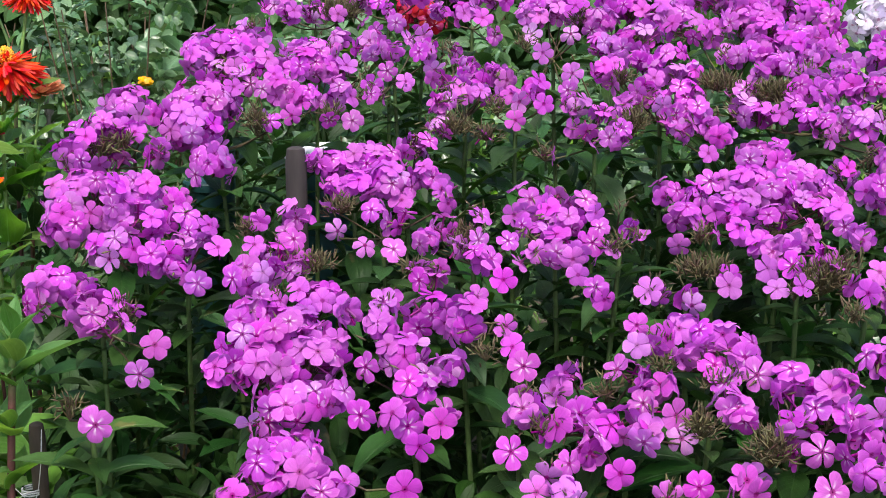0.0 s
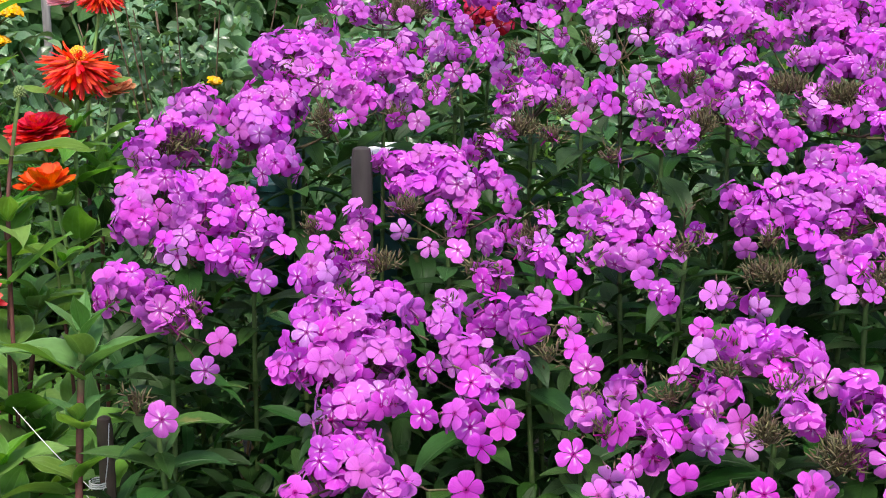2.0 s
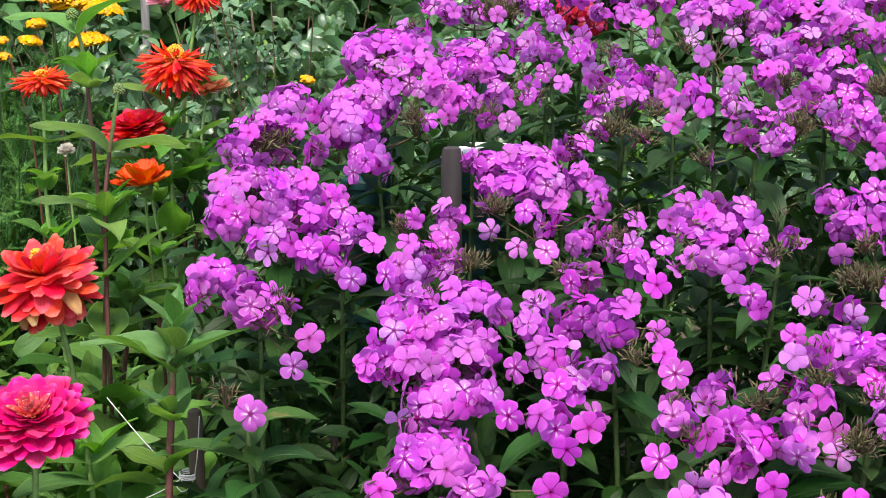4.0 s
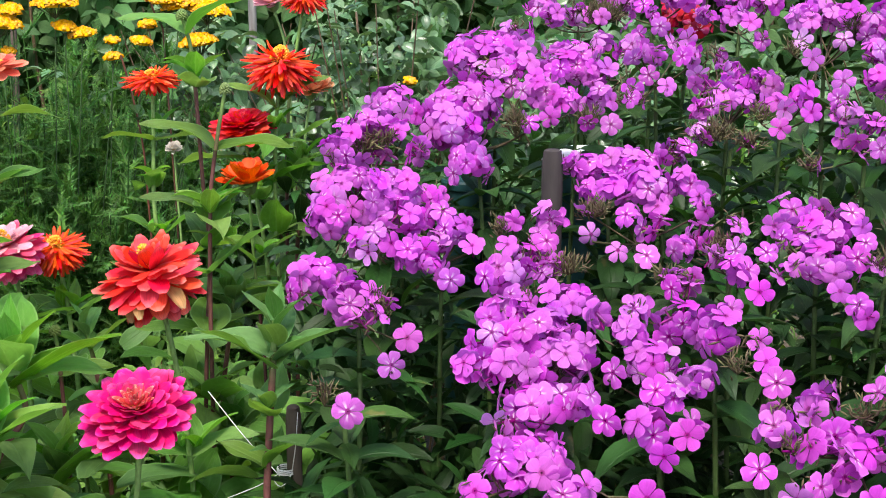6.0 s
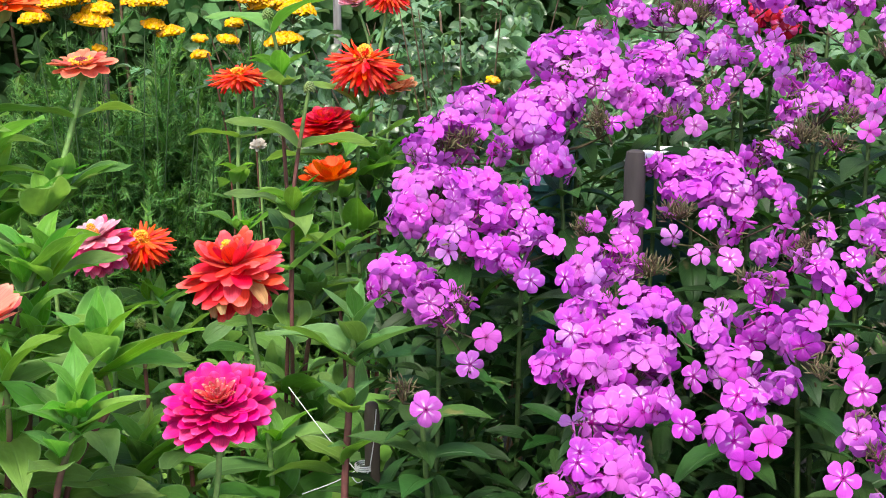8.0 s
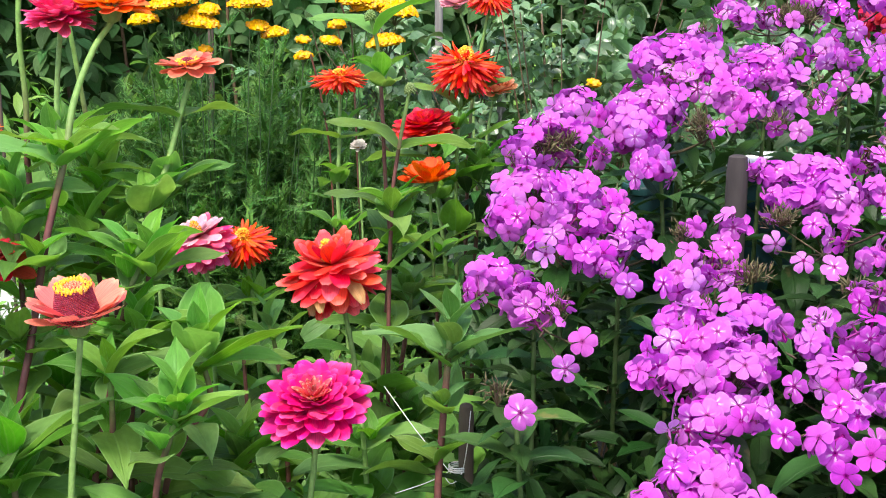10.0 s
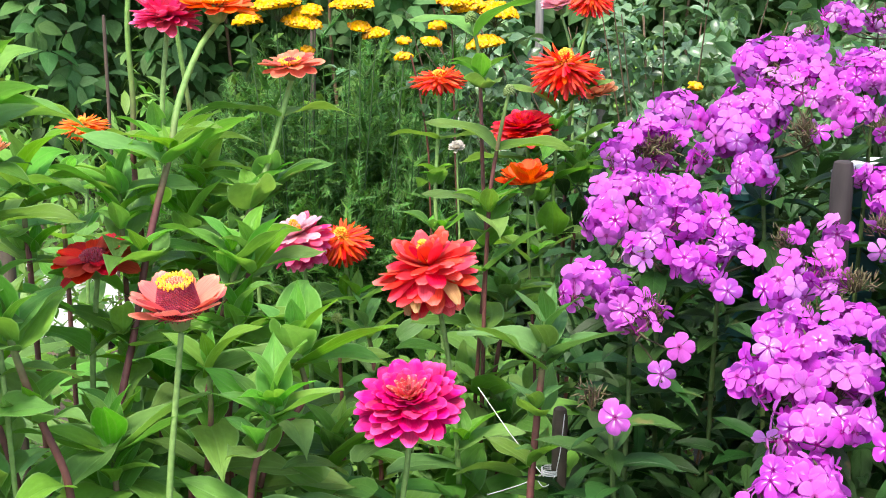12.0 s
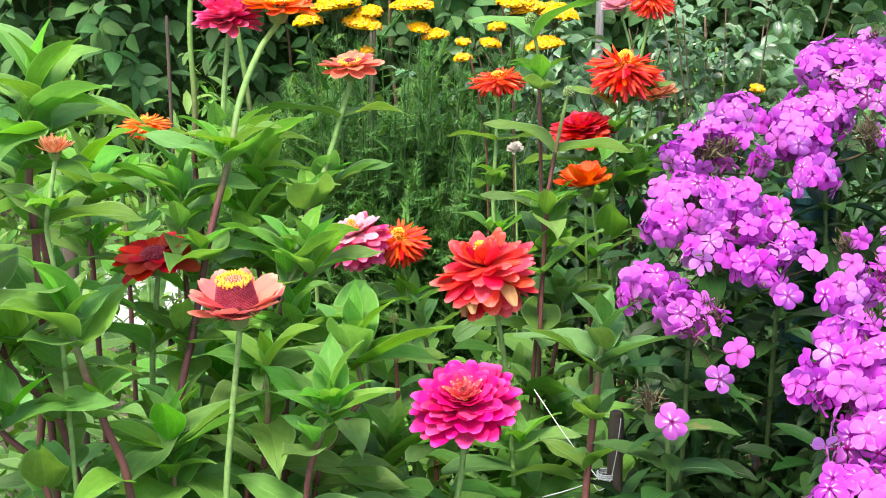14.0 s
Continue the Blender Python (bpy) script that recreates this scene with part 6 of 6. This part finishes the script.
feathery(-1.505, 2.242, 0.25, 0.22, 0.95, 100, 10, "dark green bush of finely cut feathery leaves")

# stakes
stake(-0.160, 1.351, 0.950, 0.0113, WOOD, "grey weathered wooden stake among the phlox", 0.0)
stake(-1.023, 2.767, 1.127, 0.0093, GREY, "thin grey wooden stake behind the zinnias", 0.0)
stake(-0.839, 2.671, 0.925, 0.0101, GREY, "thin grey wooden stake behind the zinnias", 0.0)
stake(-2.037, 2.468, 1.031, 0.0043, CANE, "thin dark stake before the hedge", 0.0)
stake(-1.543, 2.573, 1.062, 0.0068, CANE, "thin dark wooden stake behind the yarrow", 0.03)
stake(-1.117, 1.146, 0.821, 0.0094, CANE, "dark stake behind the zinnias", 0.0)
stake(-0.397, 1.154, 0.708, 0.0077, CANE, "dark stake tied with white twine", 0.0)

# white twine on the dark stake
twine = thing('twine', 0, 0, 0, 'white twine tied round a stake', 'twine')
part('strand', build('strand', *tube_piece(bent([(-0.383, 1.127, 0.713), (-0.386, 1.126, 0.677), (-0.393, 1.134, 0.647)], 4), [.0005] * 9, 6), TWINE), twine)
part('strand', build('strand', *tube_piece(bent([(-0.495, 1.170, 0.712), (-0.456, 1.164, 0.669), (-0.405, 1.130, 0.642)], 4), [.0005] * 9, 6), TWINE), twine)
part('strand', build('strand', *tube_piece(bent([(-0.473, 1.146, 0.603), (-0.433, 1.141, 0.624), (-0.405, 1.130, 0.645)], 4), [.0005] * 9, 6), TWINE), twine)
part('strand', build('strand', *tube_piece(bent([(-0.412, 1.127, 0.640), (-0.402, 1.125, 0.633), (-0.391, 1.129, 0.647)], 4), [.0005] * 9, 6), TWINE), twine)
part('knot', build('knot', *joined([tube_piece([(-0.405 + .0095 * math.cos(a), 1.151 + .0095 * math.sin(a), 0.638 + .0022 * k) for a in [i * .5236 for i in range(13)]], [.0009] * 13, 5) for k in range(3)]), TWINE), twine)

# plastic tubs behind the phlox
tub(-0.151, 1.633, 0.909, .055, TEAL, WHITE, 'teal plastic tub with a white lid among the phlox')
tub(-0.315, 1.671, 0.861, .035, TEAL, TEAL, 'small teal plastic tub hidden behind the phlox')
shoot([(-0.984, 2.239, -0.020), (-0.984, 2.189, 1.027), (-0.996, 2.183, 1.058), (-1.011, 2.177, 1.110)], 'thin red-brown rose shoot with small leaves', 1)
shoot([(-0.939, 2.040, -0.020), (-0.939, 1.990, 0.800), (-0.943, 1.988, 0.860), (-0.955, 1.982, 0.940), (-0.967, 1.976, 0.998)], 'thin red-brown rose shoot with small leaves', 2)

# other phlox further back
panicle([(-0.039, 1.818, 1.074, 0.049, 0.054, 1), (-0.015, 1.818, 1.066, 0.049, 0.054, 1)], RED_FLORETS, 'a deep red panicle', 'red phlox')
panicle([(-0.054, 1.898, 1.083, 0.043, 0.043, 1)], RED_FLORETS, 'a deep red panicle', 'red phlox')
panicle([(0.469, 1.840, 1.093, 0.039, 0.026, 1), (0.449, 1.846, 1.101, 0.051, 0.034, 1)], RED_FLORETS, 'a deep red panicle', 'red phlox')
panicle([(-0.037, 1.882, 0.889, 0.022, 0.017, 1)], RED_FLORETS, 'a deep red panicle', 'red phlox')
panicle([(0.546, 1.660, 1.066, 0.047, 0.039, 1), (0.578, 1.682, 1.080, 0.064, 0.056, 1), (0.583, 1.647, 1.056, 0.063, 0.047, 1), (0.577, 1.704, 1.097, 0.049, 0.041, 1)], WHITE_FLORETS, 'a white panicle', 'white phlox')

# ---- low growth that fills the beds ----


def low_leaves(name, label, category, spot, n, piece, mat, lo, hi, seed, tiltmax=.9):
    rnd = random.Random(seed)
    me = build(name, *spread(piece, rot_rows(rnd, n, spot, tiltmax, lo, hi)), mat)
    return tagged(new(name, me), label, category, kind="stuff")


def phlox_low(rnd):
    az, d = rnd.uniform(-19, 30), rnd.uniform(1.0, 2.0)
    top = np.interp(d, [1.0, 1.14, 1.28, 1.42, 1.6, 1.85], [.58, .66, .74, .82, .9, .94]) - .02
    return polar(az, d, top * rnd.random() ** .55)


def zinnia_low(rnd):
    az, d = rnd.uniform(-56, -17), rnd.uniform(.94, 1.9)
    p = polar(az, d, rnd.random() ** .7 * np.interp(d, [.94, 1.1, 1.3, 1.9], [.7, .68, .67, .6]))
    return None if abs(p.x + .41) < .07 and p.y < 1.2 and p.z > .45 else p      # the tied stake stands free


def weed_low(rnd):
    x, y = rnd.uniform(-6, 4.6), .75 + 5.8 * rnd.random() ** .85
    return Vector((x, y, rnd.random() ** 2 * (.1 + .13 * max(0, noise.noise(Vector((x * 2, y * 2, 0))) + .3))))


def herb_low(rnd):
    az, d = rnd.uniform(-58, -14), rnd.uniform(1.8, 2.6)
    return polar(az, d, rnd.random() ** .7 * ((.66 if az < -34 else .45) + .12 * math.sin(az * .7)))


low_leaves("phlox_foliage", "dense phlox leaves under the flower heads, with shade in their colour", "phlox leaves", phlox_low, 10500, leaf_piece(1, .3, .3, .6, .38, .12, 1, .1, 0, 6, 3), SHADED_UNDER_LEAF, .04, .075, 1)
low_leaves("zinnia_foliage", "broad green zinnia leaves filling the bed", "zinnia leaves", zinnia_low, 1200, leaf_piece(1, .46, .22, .7, .3, .5, .85, .15, 0, 7, 5), Z_UNDER, .06, .11, 2, .7)
low_leaves("weeds", "low light-green weeds on the soil", "weeds", weed_low, 17000, leaf_piece(1, .5, .2, .5, .4, .2, .9, 0, 0, 4, 3), WEED, .014, .04, 3)
low_leaves("herbs", "mixed green herbs behind the zinnias", "herbs", herb_low, 5000, leaf_piece(1, .36, .2, .6, .4, .15, .9, 0, 0, 5, 3), WEED, .025, .06, 4)
low_leaves("grass", "thin grass blades between the plants", "grass", lambda rnd: Vector((rnd.uniform(-6, 4.6), .9 + 5.6 * rnd.random(), .03)), 11000, leaf_piece(1, .06, .1, .9, .3, .5, 1, 0, 0, 5, 2), GRASS, .08, .2, 5, 1.5)


def far_weeds(rnd):
    az, d = rnd.uniform(-58, 34), rnd.uniform(4.3, 6.4)
    return polar(az, d, rnd.random() ** 1.1 * (.42 + .3 * (d - 4.3) / 2.1 + .15 * math.sin(az * 1.1)))


low_leaves("rough_growth", "light-green rough growth at the foot of the hedge", "weeds", far_weeds, 9000, leaf_piece(1, .3, .2, .6, .4, .2, .9, 0, 0, 4, 3), WEED, .05, .13, 6, 1.3)
low_leaves("phlox_lower_leaves", "dark phlox leaves low in the clump", "phlox leaves", lambda rnd: polar(rnd.uniform(-19.5, -6), rnd.uniform(1.02, 1.3), .1 + .5 * rnd.random()), 1100, leaf_piece(1, .34, .3, .6, .38, .12, 1, .1, 0, 7, 5), PHLOX_LOW, .06, .085, 7)
